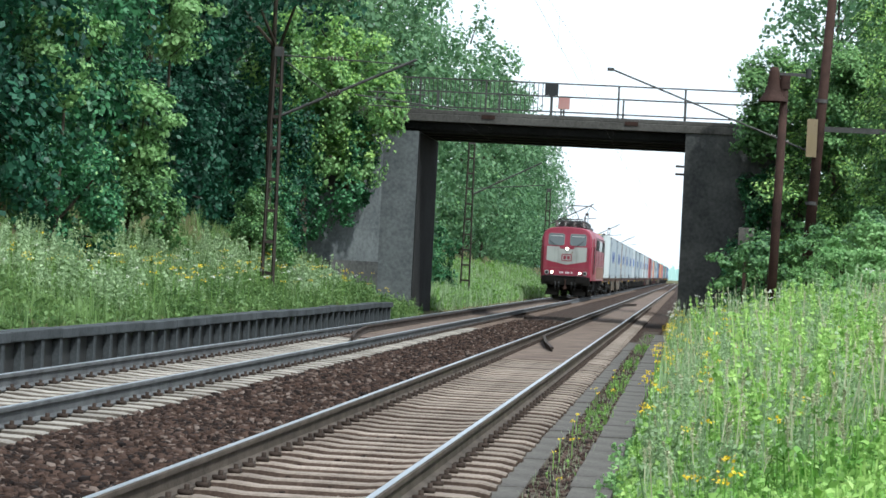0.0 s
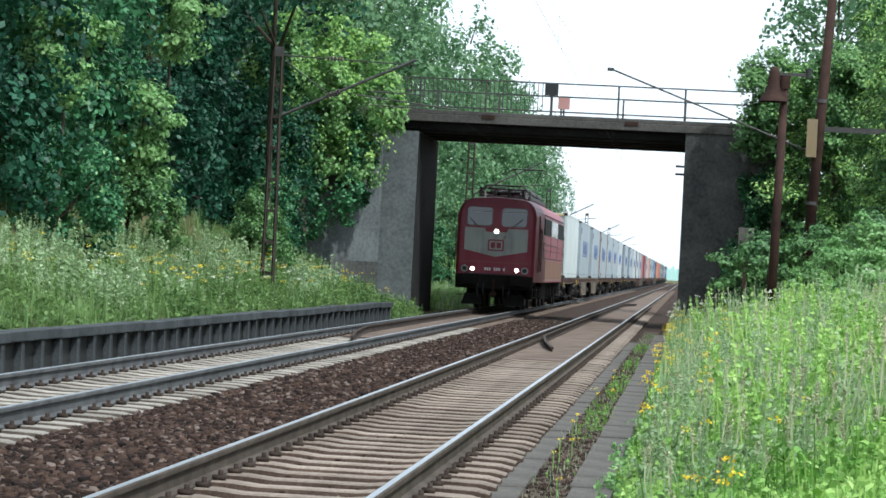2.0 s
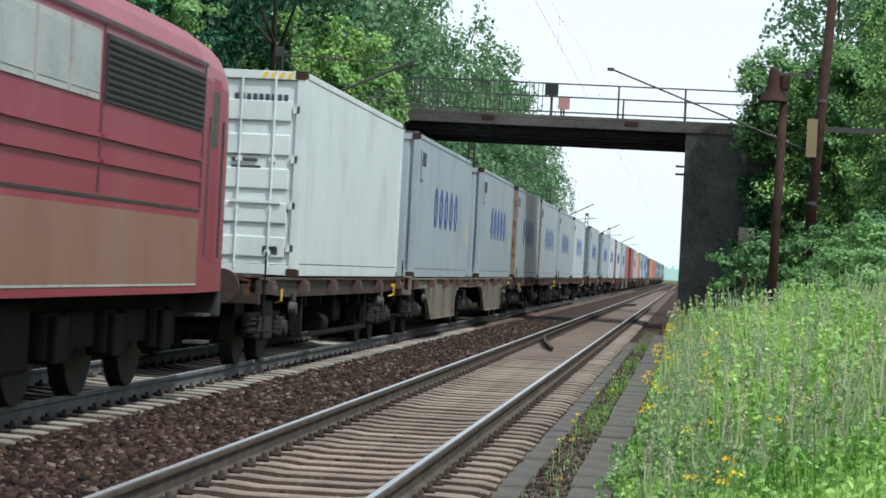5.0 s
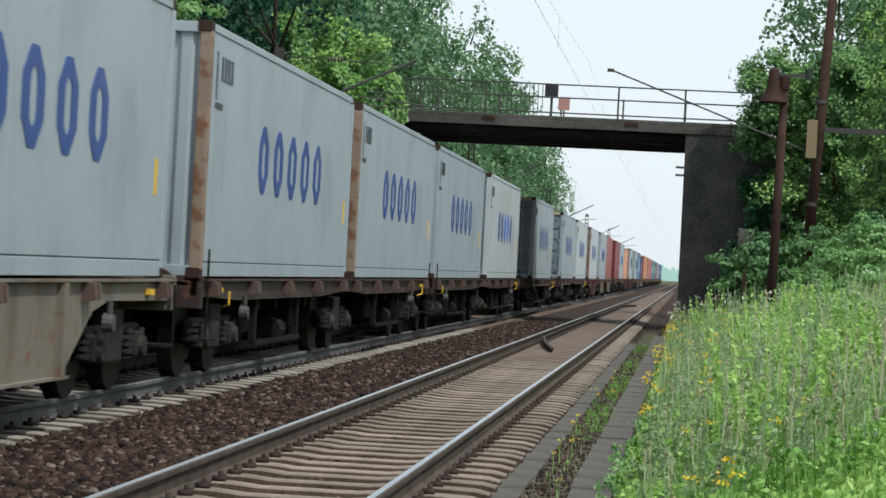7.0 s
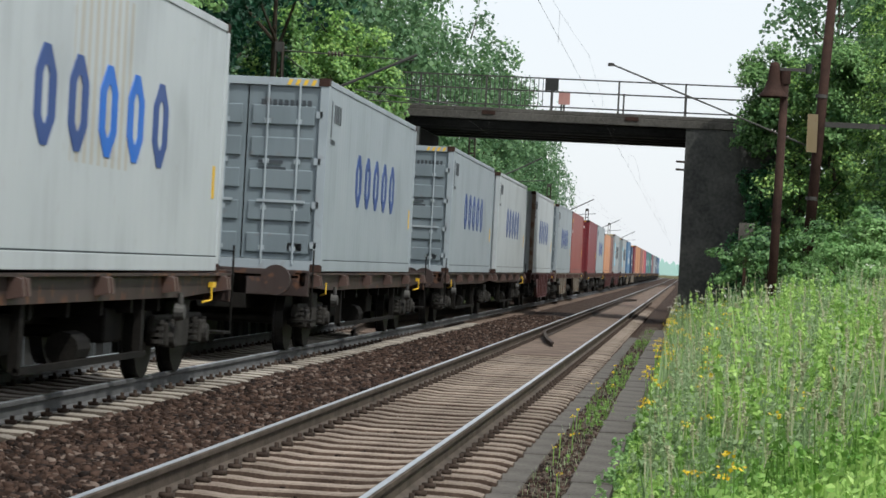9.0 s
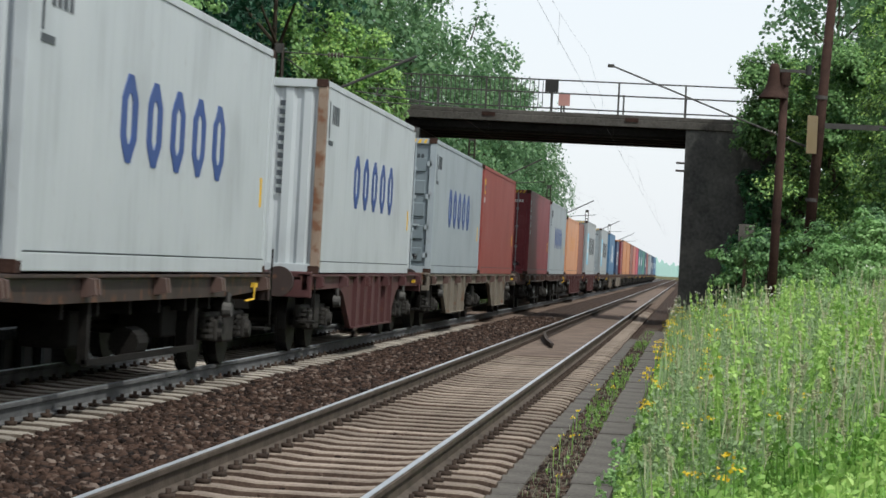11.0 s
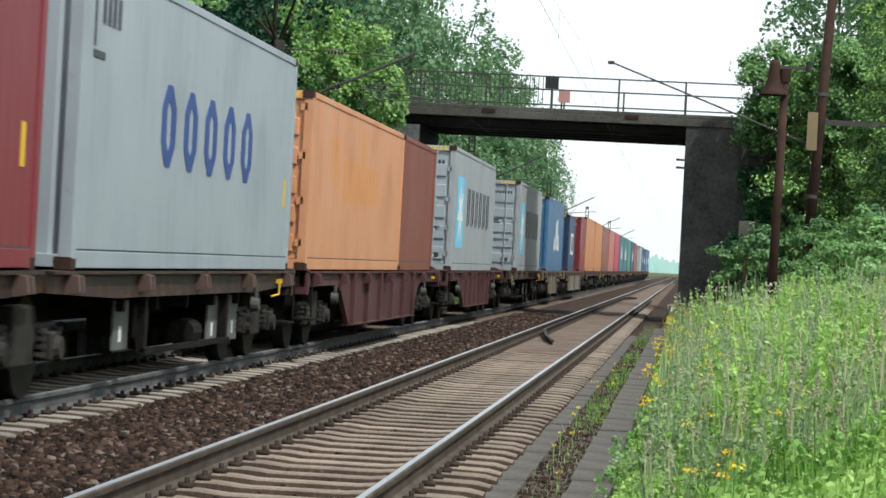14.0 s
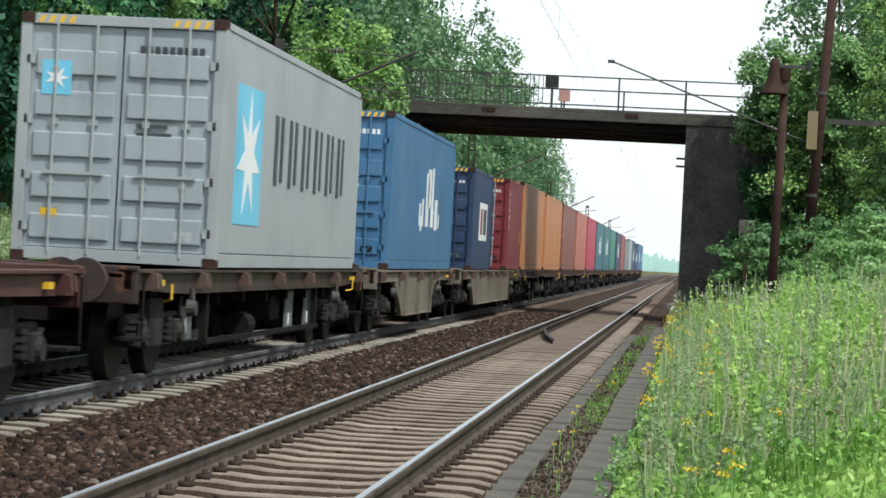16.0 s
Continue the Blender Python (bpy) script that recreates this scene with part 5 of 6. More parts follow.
def bogie(parent, y):
    """A two-axle freight bogie centred at y."""
    b = part("bogie_frame", bx(-1.02, -0.92, y - 1.25, y + 1.25, 0.48, 0.72, bevel=0.03), "bogie", parent)
    bm = bx(0.92, 1.02, -1.25, 1.25, 0.50, 0.70, bevel=0.03)
    box(bm, 0.90, 1.06, -0.35, 0.35, 0.32, 0.86, bevel=0.03)
    box(bm, -0.9, 0.9, -0.2, 0.2, 0.45, 0.75)
    for dy in (-0.9, 0.9):
        box(bm, 0.88, 1.12, dy - 0.17, dy + 0.17, 0.36, 0.62, bevel=0.02)
        for k in (-0.26, 0.26):
            for j in range(4):
                tube(bm, (1.02, dy + k, 0.40 + j * 0.07), (1.02, dy + k, 0.44 + j * 0.07), 0.075, seg=10)
        tube(bm, (1.10, dy, 0.47), (1.17, dy, 0.47), 0.13, 0.10, seg=12)
    bmesh.ops.translate(bm, verts=bm.verts, vec=(0, y, 0))
    part("axle_guard", bm, "bogie", b)
    for dy in (-0.9, 0.9):
        part("wheelset", axle_set(bmesh.new(), y + dy), "wheel", b)
    return b


def buffers(parent, y, d):
    for sx in (-0.875, 0.875):
        bm = tube(bmesh.new(), (sx, y, 1.05), (sx, y + d * 0.36, 1.05), 0.10, 0.085, seg=14)
        tube(bm, (sx, y + d * 0.36, 1.05), (sx, y + d * 0.62, 1.05), 0.07, seg=14)
        tube(bm, (sx, y + d * 0.58, 1.05), (sx, y + d * 0.63, 1.05), 0.22, 0.215, seg=20)
        part("buffer", bm, "brown", parent)


def wagon(L, style, joints, label):
    """A container wagon: y from 0 (leading headstock) to L, z = 0 at the rail tops. joints: where articulated halves meet."""
    w = new("container_wagon")
    tagged(w, label, "freight wagon", "wagons of the train")
    paint = {"tan": "tan", "thin": "brown", "red": "brownred", "dark": "brown"}[style]
    ends = [0.0] + list(joints) + [L]
    bogies = [1.9] + list(joints) + [L - 1.9]
    for a, b_ in zip(ends, ends[1:]):
        ya, yb = a + (0.15 if a else 0), b_ - (0.15 if b_ != L else 0)
        deep = 0.30 if style in ("tan", "red") else 0.84
        for sx in (-1, 1):
            x0, x1 = (1.12, 1.20) if sx > 0 else (-1.20, -1.12)
            bm = bmesh.new()
            if style in ("tan", "red"):
                lift = 3.9 if style == "red" else 3.6
                poly = [(ya, 1.16), (yb, 1.16), (yb, 0.93), (yb - lift + 0.75, 0.95), (yb - lift + 0.15, 0.86), (yb - lift - 0.9, deep), (ya + lift + 0.9, deep), (ya + lift - 0.15, 0.86), (ya + lift - 0.75, 0.95), (ya, 0.93)]
            else:
                poly = [(ya, 1.16), (yb, 1.16), (yb, 0.97), (yb - 2.6, 0.90), (ya + 2.6, 0.90), (ya, 0.97)]
            prism(bm, poly, "x", x0, x1)
            s = part("side_sill", bm, paint, w)
            if style in ("tan", "red"):
                n = 3 if style == "tan" else 6
                for i in range(n):
                    y = ya + lift + 1.1 + i * (yb - ya - 2 * lift - 2.2) / (n - 1)
                    part("rib", bx(min(sx * 1.2, sx * 1.27), max(sx * 1.2, sx * 1.27), y - 0.08, y + 0.08, deep + 0.01, 1.13), paint, s)
                part("lower_flange", bx(min(sx * 1.08, sx * 1.27), max(sx * 1.08, sx * 1.27), ya + lift + 0.9, yb - lift - 0.9, deep - 0.02, deep + 0.004), paint, s)
            part("upper_flange", bx(min(sx * 1.05, sx * 1.26), max(sx * 1.05, sx * 1.26), ya, yb, 1.135, 1.163), paint, s)
            n = max(3, int((yb - ya) / 2.4))
            for i in range(n):
                y = ya + 0.7 + i * (yb - ya - 1.4) / (n - 1)
                pad = bmesh.new()
                for p in (y - 0.1, y + 0.06):
                    prism(pad, [(sx * 1.2, 1.15), (sx * 1.32, 1.12), (sx * 1.34, 0.98), (sx * 1.2, 0.95)], "y", p, p + 0.07)
                part("spigot_flap", pad, "salmon_flap" if style != "red" else paint, w)
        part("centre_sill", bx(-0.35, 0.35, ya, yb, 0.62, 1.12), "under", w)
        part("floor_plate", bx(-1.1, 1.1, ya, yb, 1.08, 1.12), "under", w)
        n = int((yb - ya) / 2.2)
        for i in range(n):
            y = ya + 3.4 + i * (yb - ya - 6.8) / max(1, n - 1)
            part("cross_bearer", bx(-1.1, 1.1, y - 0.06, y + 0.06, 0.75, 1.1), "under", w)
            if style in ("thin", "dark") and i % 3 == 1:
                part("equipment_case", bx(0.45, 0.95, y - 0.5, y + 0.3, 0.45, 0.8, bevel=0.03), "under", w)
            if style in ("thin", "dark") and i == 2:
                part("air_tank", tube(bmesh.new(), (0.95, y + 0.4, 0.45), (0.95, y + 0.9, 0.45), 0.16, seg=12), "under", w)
        if style in ("thin", "dark"):
            for y, z in () if style == "thin" else ((ya + 3.3, 0.36), (ya + (yb - ya) * 0.62, 0.30), (ya + (yb - ya) * 0.72, 0.30)):
                board = part("side_board", bx(1.00, 1.03, y, y + 0.62, z, 0.86, bevel=0.004), "board", w, "grey steel equipment board")
                part("board_label", bx(1.031, 1.034, y + 0.2, y + 0.32, z + 0.08, z + 0.24), INK["white"], board)
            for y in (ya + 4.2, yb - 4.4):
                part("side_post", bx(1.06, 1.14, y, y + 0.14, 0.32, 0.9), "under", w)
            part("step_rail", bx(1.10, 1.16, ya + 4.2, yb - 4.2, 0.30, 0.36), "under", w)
    for y in bogies:
        bogie(w, y)
    for y, d in ((0.0, -1), (L, 1)):
        part("headstock", bx(-1.25, 1.25, min(y, y - d * 0.14), max(y, y - d * 0.14), 0.82, 1.2, bevel=0.015), paint, w)
        buffers(w, y, d)
        part("coupling", tube(bmesh.new(), (0, y, 1.0), (0, y + d * 0.5, 0.85), 0.06), "under", w)
        part("step", bx(1.0, 1.3, min(y - d * 0.2, y - d * 0.7), max(y - d * 0.2, y - d * 0.7), 0.45, 0.48), "under", w)
        part("hand_rail", tube(bmesh.new(), (1.28, y - d * 0.2, 0.5), (1.28, y - d * 0.2, 1.5 if style == "thin" else 1.1), 0.014, seg=6), "under", w)
        hook = tube(bmesh.new(), (1.29, y - d * 1.5, 1.02), (1.29, y - d * 1.5, 0.86), 0.013, seg=8)
        tube(hook, (1.29, y - d * 1.5, 0.86), (1.20, y - d * 1.6, 0.83), 0.013, seg=8)
        if style in ("thin", "dark"):
            part("brake_handle", hook, INK["yellow"], w, "yellow brake handle")
        valve = tube(bmesh.new(), (1.18, y - d * 2.9, 0.74), (1.28, y - d * 2.9, 0.74), 0.10, 0.08, seg=12)
        tube(valve, (1.23, y - d * 2.9, 0.74), (1.23, y - d * 2.9, 0.95), 0.03, seg=8)
        part("brake_valve", valve, "steel", w)
        part("yellow_mark", bx(1.205, 1.262, min(y - d * 1.1, y - d * 1.28), max(y - d * 1.1, y - d * 1.28), 1.0, 1.06), INK["yellow"], w)
    return w


M["salmon_flap"] = painted("spigot_pink", (0.10, 0.062, 0.052), 0.4)


def build_train():
    mov = []
    C40, C20 = 11.85, 5.93
    hi, lo = 2.896, 2.591
    # passing time, length, height, colour, mark, doors lead, label
    g = "weathered pale grey container with a blue company mark"
    rows = [
        (6.377, C40, hi, "white", "", True, "white refrigerated freight container with hinged doors"),
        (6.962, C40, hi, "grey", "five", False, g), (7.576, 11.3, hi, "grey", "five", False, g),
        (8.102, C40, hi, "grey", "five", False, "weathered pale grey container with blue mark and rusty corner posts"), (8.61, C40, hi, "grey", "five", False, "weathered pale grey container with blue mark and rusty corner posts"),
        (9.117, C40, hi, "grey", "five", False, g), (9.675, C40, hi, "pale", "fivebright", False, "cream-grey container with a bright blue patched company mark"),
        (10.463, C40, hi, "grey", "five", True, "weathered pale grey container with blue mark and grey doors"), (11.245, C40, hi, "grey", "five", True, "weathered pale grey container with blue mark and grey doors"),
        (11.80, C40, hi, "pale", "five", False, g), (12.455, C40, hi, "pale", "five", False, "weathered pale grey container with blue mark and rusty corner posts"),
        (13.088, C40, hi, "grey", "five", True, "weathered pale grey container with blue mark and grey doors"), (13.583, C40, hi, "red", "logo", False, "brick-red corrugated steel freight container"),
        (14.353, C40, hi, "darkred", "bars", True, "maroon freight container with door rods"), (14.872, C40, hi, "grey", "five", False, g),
        (15.405, 11.4, lo, "orange", "blot", True, "faded orange freight container with repainted patches"), (15.862, 5.75, lo, "brown", "", False, "short brown corrugated steel container"),
        (16.264, C40, hi, "silver", "star", True, "grey container with white star on a light blue panel"), (17.138, C40, hi, "silver", "star", True, "grey container with white star on a light blue panel"),
        (17.788, C40, hi, "blue", "bird", True, "blue container with white mark and doors"), (18.474, C20, lo, "navy", "panel", True, "short navy container with a white panel"),
        (18.95, C20, 2.75, "darkred", "bars", True, "short maroon container with doors"), (19.215, C40, hi, "ochre", "", False, "stained ochre freight container"),
        (19.72, C40, hi, "ochre", "", False, "stained ochre freight container"), (20.24, C40, hi, "brown", "bars", False, "brown-red corrugated steel freight container"),
        (20.76, C40, hi, "salmon", "", False, "salmon-red corrugated steel freight container"), (21.28, C40, hi, "crimson", "", False, "crimson corrugated steel freight container"),
        (21.82, C40, hi, "teal", "big", False, "dark teal container with white marks"), (22.33, C40, hi, "teal", "big", False, "dark teal container with white marks"),
        (22.86, C40, hi, "green", "", False, "green corrugated steel freight container"), (23.42, C40, hi, "navy", "big", False, "navy container with white marks"),
        (23.95, C40, hi, "red", "", False, "red corrugated steel freight container"), (24.5, C40, lo, "darkgrey", "", False, "slate grey corrugated steel freight container"),
        (25.05, C40, hi, "grey", "", False, "grey corrugated steel freight container"), (25.6, C40, hi, "navy", "big", False, "navy container with white marks"),
        (26.15, C40, lo, "navy", "big", False, "navy container with white marks"), (26.75, C40, hi, "blue", "big", False, "blue container with white marks"),
        (27.3, C40, hi, "blue", "big", False, "blue container with white marks")]
    for k, (t, L, H, col, mark, doors, label) in enumerate(rows):
        c = container(L, H, col, mark, doors, label, rusty="rusty" in label)
        mov.append((c, t, 1.168))
    # wagons: passing times of both ends, style, joint
    t_w, b_w, r_w, d_w = ("tan-painted deep-sided container wagon, rust stained", "brown flat container wagon with thin sills", "red-brown ribbed container wagon", "dirty brown container wagon")
    spans = [(6.24, 6.885, "thin", 0, b_w), (6.925, 8.06, "tan", 1, t_w), (8.09, 9.08, "thin", 1, b_w), (9.105, 10.19, "thin", 1, b_w), (10.40, 11.05, "thin", 0, b_w),
             (11.18, 12.30, "thin", 1, b_w), (12.41, 13.02, "red", 0, r_w), (13.06, 14.12, "tan", 1, t_w), (14.30, 15.375, "dark", 1, d_w), (15.40, 16.17, "red", 0, r_w), (16.22, 16.90, "red", 0, r_w),
             (16.96, 17.66, "dark", 0, d_w), (17.71, 18.29, "tan", 0, t_w), (18.35, 19.18, "tan", 0, t_w), (19.21, 20.22, "dark", 1, d_w), (20.25, 21.25, "dark", 1, d_w), (21.28, 22.3, "dark", 1, d_w),
             (22.33, 23.38, "dark", 1, d_w), (23.41, 24.46, "dark", 1, d_w), (24.5, 25.57, "dark", 1, d_w), (25.6, 26.7, "dark", 1, d_w), (26.74, 27.82, "dark", 1, d_w)]
    for t0, t1, style, j, label in spans:
        L = (t1 - t0) * V - 0.62
        mov.append((wagon(L, style, [L / 2] if j else [], label), t0 + 0.012, 0.0))
    mov.append((locomotive(), 5.405, 0.0))
    return mov


def locomotive():
    """A six-axle electric locomotive; y from 0 (front face) to 18.2, z = 0 at the rail tops."""
    lo = new("electric_locomotive")
    tagged(lo, "weathered crimson electric locomotive with a pale grey front panel, headlamps lit", "locomotive")
    L, W, TW, CAB = 18.2, 1.52, 1.36, 2.3
    sect = [(W, 1.02), (W, 2.84), (W, 3.30), (W - 0.04, 3.48), (W - 0.12, 3.64), (W - 0.25, 3.77), (W - 0.43, 3.86), (W - 0.7, 3.91), (0, 3.95)]

    def ring(bm, y, w, dz, lean):
        k = w / W
        right = [(x * k, y + lean * max(0, z - 2.84), 1.02 + (z - 1.02) * dz) for x, z in sect]
        return [bm.verts.new(p) for p in right + [(-x, yy, z) for x, yy, z in right[-2::-1]]]

    bm = bmesh.new()
    st = [(0.0, TW - 0.10, 0.985, 0.16), (0.10, TW, 0.995, 0.14), (0.9, TW + 0.05, 1, 0.05), (CAB, W, 1, 0), (L - CAB, W, 1, 0), (L - 0.1, TW, 0.995, -0.14), (L, TW - 0.1, 0.985, -0.16)]
    rings = [ring(bm, *s) for s in st]
    for a, b_ in zip(rings, rings[1:]):
        for i in range(len(a) - 1):
            bm.faces.new((a[i], b_[i], b_[i + 1], a[i + 1]))
    bm.faces.new(rings[0])
    bm.faces.new(rings[-1][::-1])
    for a, b_ in zip(rings, rings[1:]):
        bm.faces.new((a[0], a[-1], b_[-1], b_[0]))
    bmesh.ops.recalc_face_normals(bm, faces=bm.faces)
    body = part("body", bm, "loco_red", lo)

    def front(z, y=0.0):
        return 0.16 * max(0, z - 2.84) + y

    def slab(name, poly, mat, off, thick, parent, label=""):
        """A flat piece that follows the front face; poly in x, z."""
        b2 = bmesh.new()
        a = [b2.verts.new((x, front(z) - off, z)) for x, z in poly]
        c = [b2.verts.new((x, front(z) - off + thick, z)) for x, z in poly]
        b2.faces.new(a)
        b2.faces.new(c[::-1])
        for i in range(len(poly)):
            j = (i + 1) % len(poly)
            b2.faces.new((a[i], c[i], c[j], a[j]))
        bmesh.ops.recalc_face_normals(b2, faces=b2.faces)
        return part(name, b2, mat, parent, label)

    slab("front_panel", [(-1.1, 2.06), (-1.1, 2.83), (-0.42, 2.83), (-0.36, 2.704), (0.36, 2.704), (0.42, 2.83), (1.1, 2.83), (1.1, 2.06), (0.0, 1.84)], "loco_grey", 0.006, 0.02, body, "dirty pale grey front panel")

    def rounded(x0, x1, z0, z1, r, n=4):
        pts = []
        for cx, cz, a0 in ((x1 - r, z1 - r, 0), (x0 + r, z1 - r, 90), (x0 + r, z0 + r, 180), (x1 - r, z0 + r, 270)):
            for k in range(n + 1):
                a = radians(a0 + 90 * k / n)
                pts.append((cx + r * math.cos(a), cz + r * math.sin(a)))
        return pts

    for s in (-1, 1):
        x0, x1 = (0.15, 1.05) if s > 0 else (-1.05, -0.15)
        fr = slab("window_frame", rounded(x0, x1, 2.90, 3.56, 0.13), "rubber", 0.010, 0.03, body, "light grey window frame")
        slab("windscreen", rounded(x0 + 0.025, x1 - 0.025, 2.925, 3.535, 0.11), "glass", 0.016, 0.02, fr)
        slab("sun_blind", [(x0 + 0.1, 3.40), (x1 - 0.1, 3.40), (x1 - 0.1, 3.44), (x0 + 0.1, 3.44)], "loco_grey", 0.018, 0.004, fr)
        xw = x0 + 0.35 if s > 0 else x0 + 0.42
        wp = tube(bmesh.new(), (xw, front(2.86) - 0.05, 2.84), (xw + (0.40 if s > 0 else -0.32), front(3.2) - 0.045, 3.18), 0.014, seg=6)
        part("wiper", wp, "black", body)
        # lamps: white inner and red outer, in pale housings
        for xl, mat, r, nm in ((0.77 * s, "lamp", 0.075, "headlamp"), (1.05 * s, "black", 0.085, "tail_lamp")):
            hsg = tube(bmesh.new(), (xl, 0.08, 1.40), (xl, -0.07, 1.40), r + 0.035, seg=20)
            h = part("lamp_housing", hsg, "loco_red" if nm == "headlamp" else "loco_grey", body)
            part(nm, tube(bmesh.new(), (xl, -0.06, 1.40), (xl, -0.085, 1.40), r, r * 0.9, seg=20), mat, h)
        # buffers and beam end
        bm = tube(bmesh.new(), (0.875 * s, 0.0, 1.05), (0.875 * s, -0.42, 1.05), 0.13, 0.11, seg=16)
        box(bm, 0.875 * s - 0.31, 0.875 * s + 0.31, -0.50, -0.44, 0.86, 1.22, bevel=0.02)
        part("buffer", bm, "under", lo)
        for k in (0.35, 0.55):
            hose = bmesh.new()
            pts = [(k * s, -0.1, 0.95), (k * s, -0.22, 0.80), (k * s, -0.22, 0.6), (k * s * 0.95, -0.12, 0.45)]
            for a, b_ in zip(pts, pts[1:]):
                tube(hose, a, b_, 0.03, seg=8)
            part("brake_hose", hose, "black", lo)
        plough = bmesh.new()
        prism(plough, [(s * 0.42, 0.55), (s * 1.0, 0.55), (s * 1.12, 0.16), (s * 0.38, 0.16)], "y", 0.02, 0.07)
        part("rail_guard", plough, "under", lo)
    part("headlamp", tube(bmesh.new(), (0, front(2.72) + 0.02, 2.72), (0, front(2.72) - 0.05, 2.72), 0.078, 0.072, seg=20), "lamp", body, "lit top headlamp")
    part("lamp_rim", tube(bmesh.new(), (0, front(2.72) + 0.02, 2.72), (0, front(2.72) - 0.03, 2.72), 0.11, seg=20), "loco_grey", body)
    # company mark: outlined red plate with two blocks
    slab("mark_plate", rounded(-0.28, 0.28, 2.04, 2.44, 0.06), "loco_red", 0.010, 0.012, body, "red outlined mark plate")
    slab("mark_field", rounded(-0.23, 0.23, 2.09, 2.39, 0.04), "loco_grey", 0.013, 0.012, body)
    for a, b_ in ((-0.18, -0.03), (0.03, 0.18)):
        slab("mark_block", rounded(a, b_, 2.14, 2.34, 0.04), "loco_red", 0.016, 0.012, body)
    for k in list(range(3)) + list(range(4, 7)) + [8]:
        slab("number_bar", [(-0.36 + k * 0.082, 1.36), (-0.305 + k * 0.082, 1.36), (-0.305 + k * 0.082, 1.46), (-0.36 + k * 0.082, 1.46)], "white", 0.006, 0.01, body)
    slab("seam", [(-1.27, 1.645), (1.27, 1.645), (1.27, 1.66), (-1.27, 1.66)], "loco_dirt", 0.008, 0.02, body)
    part("grab_rail", tube(bmesh.new(), (-0.62, 0.0, 1.2), (0.62, 0.0, 1.2), 0.02, seg=6), "black", body)
    part("step_bar", bx(-1.0, 1.0, -0.20, 0.02, 1.20, 1.25, bevel=0.01), "black", body)
    part("buffer_beam", bx(-1.34, 1.34, -0.16, 0.14, 0.72, 1.20, bevel=0.03), "under", lo, "sooty black buffer beam")
    hook = tube(bmesh.new(), (0, -0.05, 1.02), (0, -0.36, 1.0), 0.05)
    tube(hook, (0, -0.30, 1.0), (0, -0.26, 0.62), 0.045)
    box(hook, -0.1, 0.1, -0.32, -0.2, 0.48, 0.64, bevel=0.02)
    part("coupling_hook", hook, "rust", lo)
    for s in (-1, 1):
        xo = s * W

        def side(name, y0, y1, z0, z1, mat, t=0.012, parent=body, label=""):
            return part(name, bx(min(xo, xo + s * t), max(xo, xo + s * t), y0, y1, z0, z1), mat, parent, label)

        y0, y1 = CAB + 0.05, L - CAB - 0.05
        third = (y1 - y0) / 3
        for k, (a, b_) in enumerate(((0, 1), (2, 3))):
            gr = side("air_grille", y0 + a * third + 0.08, y0 + b_ * third - 0.08, 2.72, 3.32, "black", 0.02)
            for i in range(9):
                side("slat", y0 + a * third + 0.12, y0 + b_ * third - 0.12, 2.75 + i * 0.062, 2.775 + i * 0.062, "under", 0.028, gr)
        for i in range(4):
            a = y0 + third + 0.1 + i * (third - 0.2) / 4
            f = side("side_window", a, a + (third - 0.2) / 4 - 0.06, 2.72, 3.32, "loco_grey" if s > 0 else "glass", 0.015)
            side("pane", a + 0.05, a + (third - 0.2) / 4 - 0.11, 2.78, 3.26, "sky_pane", 0.021, f)
        for z in (2.18, 2.40):
            for i in range(3):
                side("rib", y0 + i * third + 0.06, y0 + (i + 1) * third - 0.06, z, z + 0.035, "loco_red", 0.03)
        for i in range(4):
            side("panel_joint", y0 + i * third - 0.02, y0 + i * third + 0.02, 1.92, 3.42, "black", 0.008)
        side("long_joint", y0, y1, 1.87, 1.90, "black", 0.006)
        side("dust_panel", y0 + third * 0.3, y1, 1.10, 1.80, "loco_dirt", 0.004, label="brake-dust stained lower panel")
        side("white_line", 0.6 + CAB * 0.7, y1, 1.10, 1.12, "loco_grey", 0.007)
        side("gutter", CAB, L - CAB, 3.40, 3.44, "steel", 0.02)
        for yb in (1.05, L - 1.75):
            d = part("cab_door", bx(min(s * 1.40, s * 1.462), max(s * 1.40, s * 1.462), yb, yb + 0.62, 1.35, 3.35, bevel=0.01), "loco_red", body)
            part("door_window", bx(min(s * 1.46, s * 1.468), max(s * 1.46, s * 1.468), yb + 0.13, yb + 0.5, 2.6, 3.2), "glass", d)
            for yy in (yb - 0.08, yb + 0.7):
                part("door_rail", tube(bmesh.new(), (s * 1.49, yy, 1.4), (s * 1.49, yy, 2.9), 0.016, seg=6), "steel", d)
        for y in (1.3, L - 1.3):
            for z in (0.45, 0.75):
                part("foot_step", bx(min(s * 1.2, s * 1.42), max(s * 1.2, s * 1.42), y, y + 0.4, z, z + 0.03), "steel", lo)
    # running gear
    for yc in (4.4, 13.8):
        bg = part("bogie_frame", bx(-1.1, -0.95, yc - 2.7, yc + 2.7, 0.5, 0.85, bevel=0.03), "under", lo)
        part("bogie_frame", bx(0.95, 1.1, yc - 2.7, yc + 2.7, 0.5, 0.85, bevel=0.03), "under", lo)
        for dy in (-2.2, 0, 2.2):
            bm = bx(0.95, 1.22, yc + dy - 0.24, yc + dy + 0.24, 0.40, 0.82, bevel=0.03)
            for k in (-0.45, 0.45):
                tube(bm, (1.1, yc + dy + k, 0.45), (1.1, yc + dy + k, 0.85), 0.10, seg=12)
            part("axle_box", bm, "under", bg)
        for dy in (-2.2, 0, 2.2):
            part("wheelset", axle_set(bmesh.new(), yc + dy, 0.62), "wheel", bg)
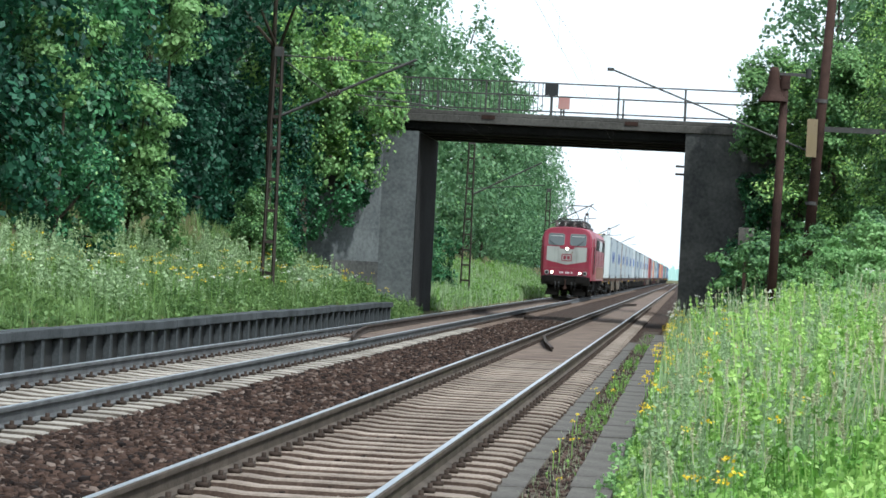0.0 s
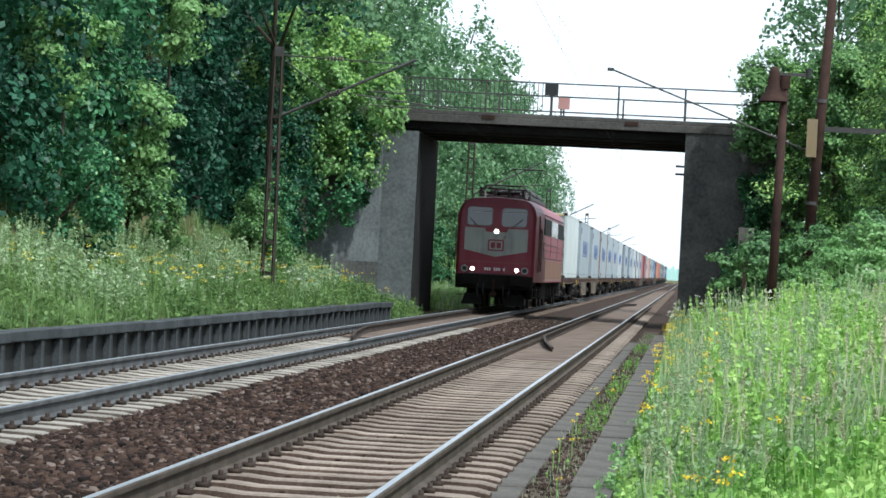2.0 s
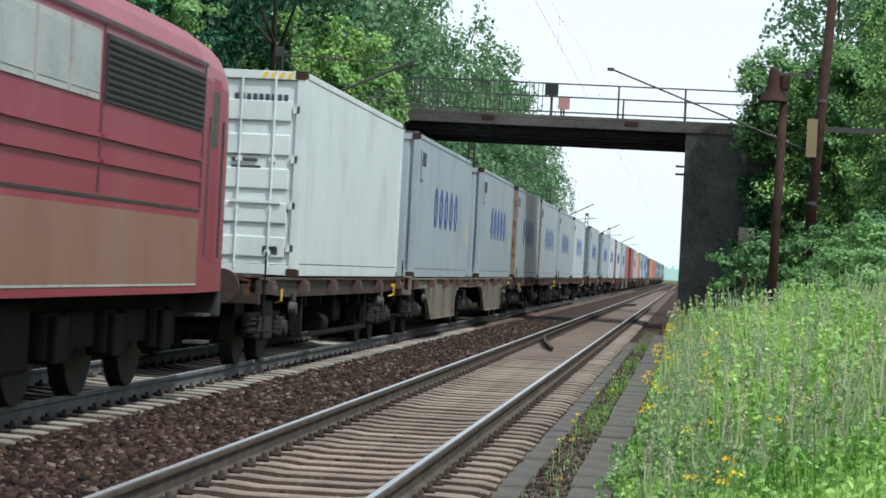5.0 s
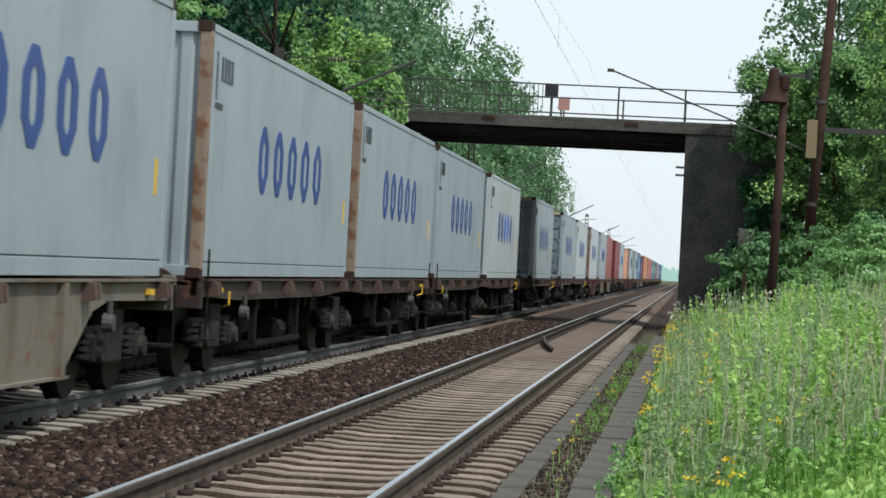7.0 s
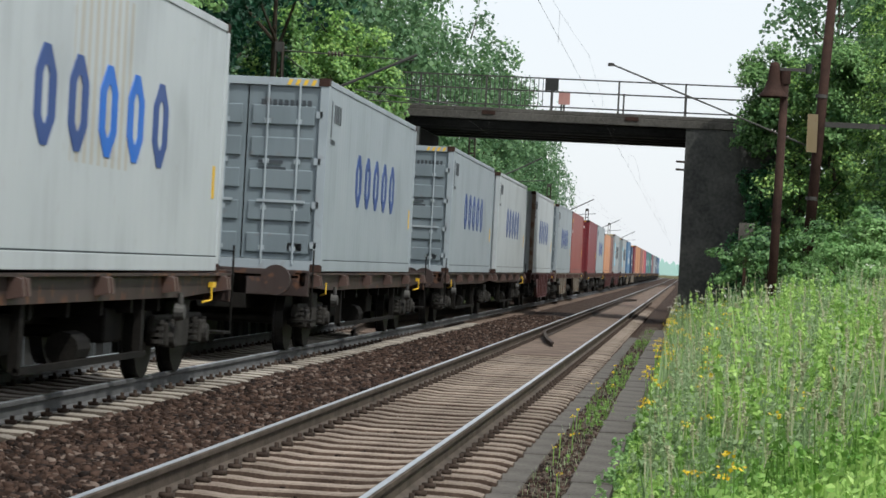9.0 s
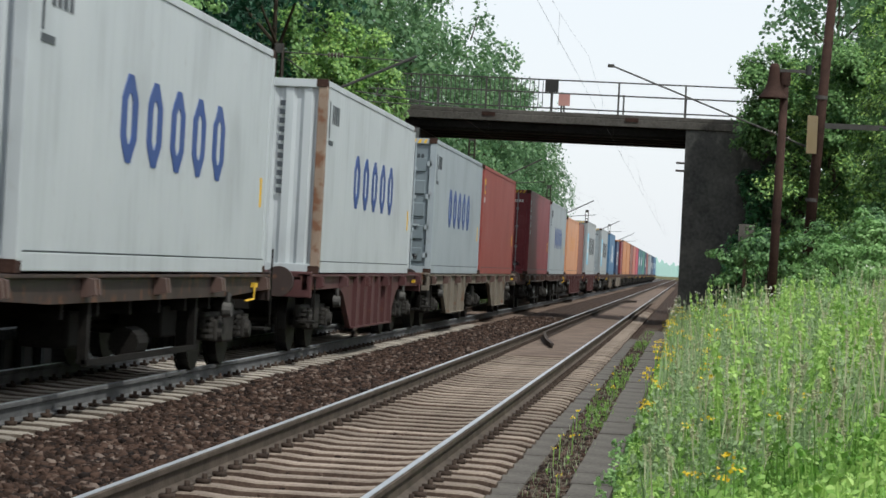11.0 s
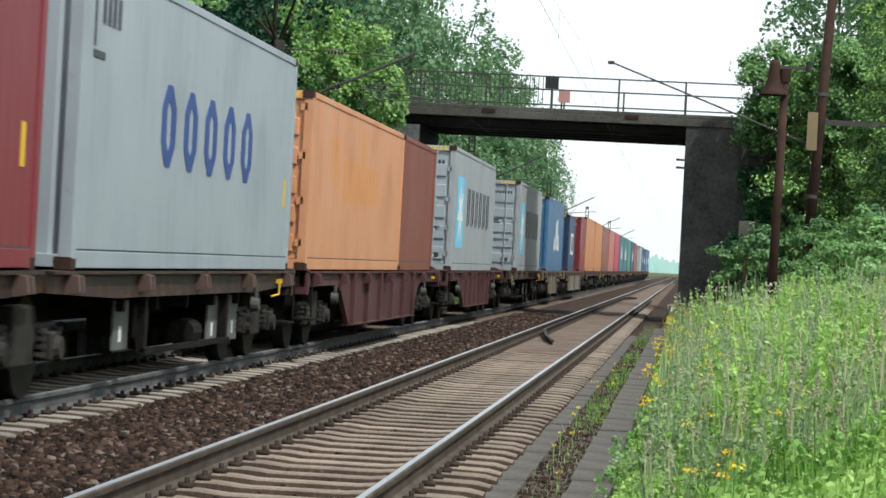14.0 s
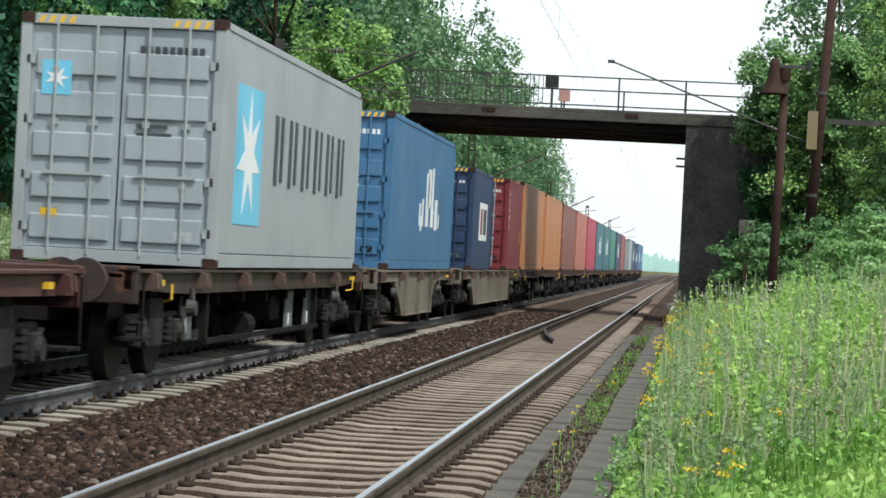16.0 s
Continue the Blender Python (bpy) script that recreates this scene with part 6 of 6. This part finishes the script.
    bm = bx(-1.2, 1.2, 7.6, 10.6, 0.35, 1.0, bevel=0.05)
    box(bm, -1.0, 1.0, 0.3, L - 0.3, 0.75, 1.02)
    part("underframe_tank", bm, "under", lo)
    for y in (L,):
        part("buffer_beam", bx(-1.34, 1.34, y - 0.14, y + 0.1, 0.72, 1.20, bevel=0.03), "black", lo)
        buffers(lo, y + 0.1, 1)
    # roof gear
    roof = part("roof_hatch", bx(-0.85, 0.85, 4.2, 14.0, 3.95, 4.16, bevel=0.06), "copper", lo)
    part("roof_cowl", bx(-0.75, 0.75, 5.6, 8.6, 4.14, 4.42, bevel=0.1), "copper", lo)
    part("roof_cowl", bx(-0.75, 0.75, 10.2, 13.0, 4.14, 4.40, bevel=0.1), "copper", lo)
    for x in (-0.75, -0.25, 0.25, 0.75):
        for y in (1.6, 2.4, 3.3):
            ins = bmesh.new()
            for k in range(4):
                tube(ins, (x, y, 4.0 + k * 0.06), (x, y, 4.035 + k * 0.06), 0.075, 0.05, seg=10)
            tube(ins, (x, y, 3.95), (x, y, 4.27), 0.03, seg=8)
            part("insulator", ins, "porcelain", lo)
    bus = bmesh.new()
    for x in (-0.55, 0.1, 0.6):
        tube(bus, (x, 1.5, 4.27), (x * 0.8, 13.5, 4.45), 0.025, seg=6)
    tube(bus, (-0.8, 1.6, 4.27), (0.8, 2.4, 4.27), 0.025, seg=6)
    part("roof_busbar", bus, "copper", lo)
    for yp, up in ((2.9, False), (15.0, True)):
        p = part("pantograph_base", bx(-0.6, 0.6, yp - 0.8, yp + 0.8, 4.10, 4.17), "copper", lo)
        bm = bmesh.new()
        ztop = 5.52 if up else 4.42
        knee = (yp + 1.25, 4.85) if up else (yp + 1.3, 4.28)
        for s in (-1, 1):
            tube(bm, (s * 0.35, yp - 0.5, 4.15), (s * 0.18, knee[0], knee[1]), 0.028, seg=6)
            tube(bm, (s * 0.18, knee[0], knee[1]), (s * 0.55, yp - 0.1, ztop - 0.06), 0.02, seg=6)
        part("pantograph_arm", bm, "copper", p)
        bm = bmesh.new()
        for dy in (-0.15, 0.15):
            tube(bm, (-0.62, yp - 0.1 + dy, ztop), (0.62, yp - 0.1 + dy, ztop), 0.025, seg=6)
            for s in (-1, 1):
                tube(bm, (s * 0.62, yp - 0.1 + dy, ztop), (s * 0.95, yp - 0.1 + dy, ztop - 0.25), 0.018, seg=6)
        part("pantograph_head", bm, "copper", p)
    return lo


M["rubber"] = noisy("grey_rubber", (0.14, 0.15, 0.15), (0.24, 0.25, 0.25), 3, 20, 0.7, 0.05)
# pale pane colour: the sky reflected in the side windows is painted in
M["sky_pane"] = noisy("sky_reflection_pane", (0.26, 0.28, 0.28), (0.42, 0.44, 0.43), 1.5, 20, 0.25, 0.05)


TRAIN = build_train()


def motions():
    for ob, t_pass, z in TRAIN:
        walk(ob, [(0, pose(FAR_X, at_time(t_pass, 0), z)), (16, pose(FAR_X, at_time(t_pass, 16), z))])


motions()
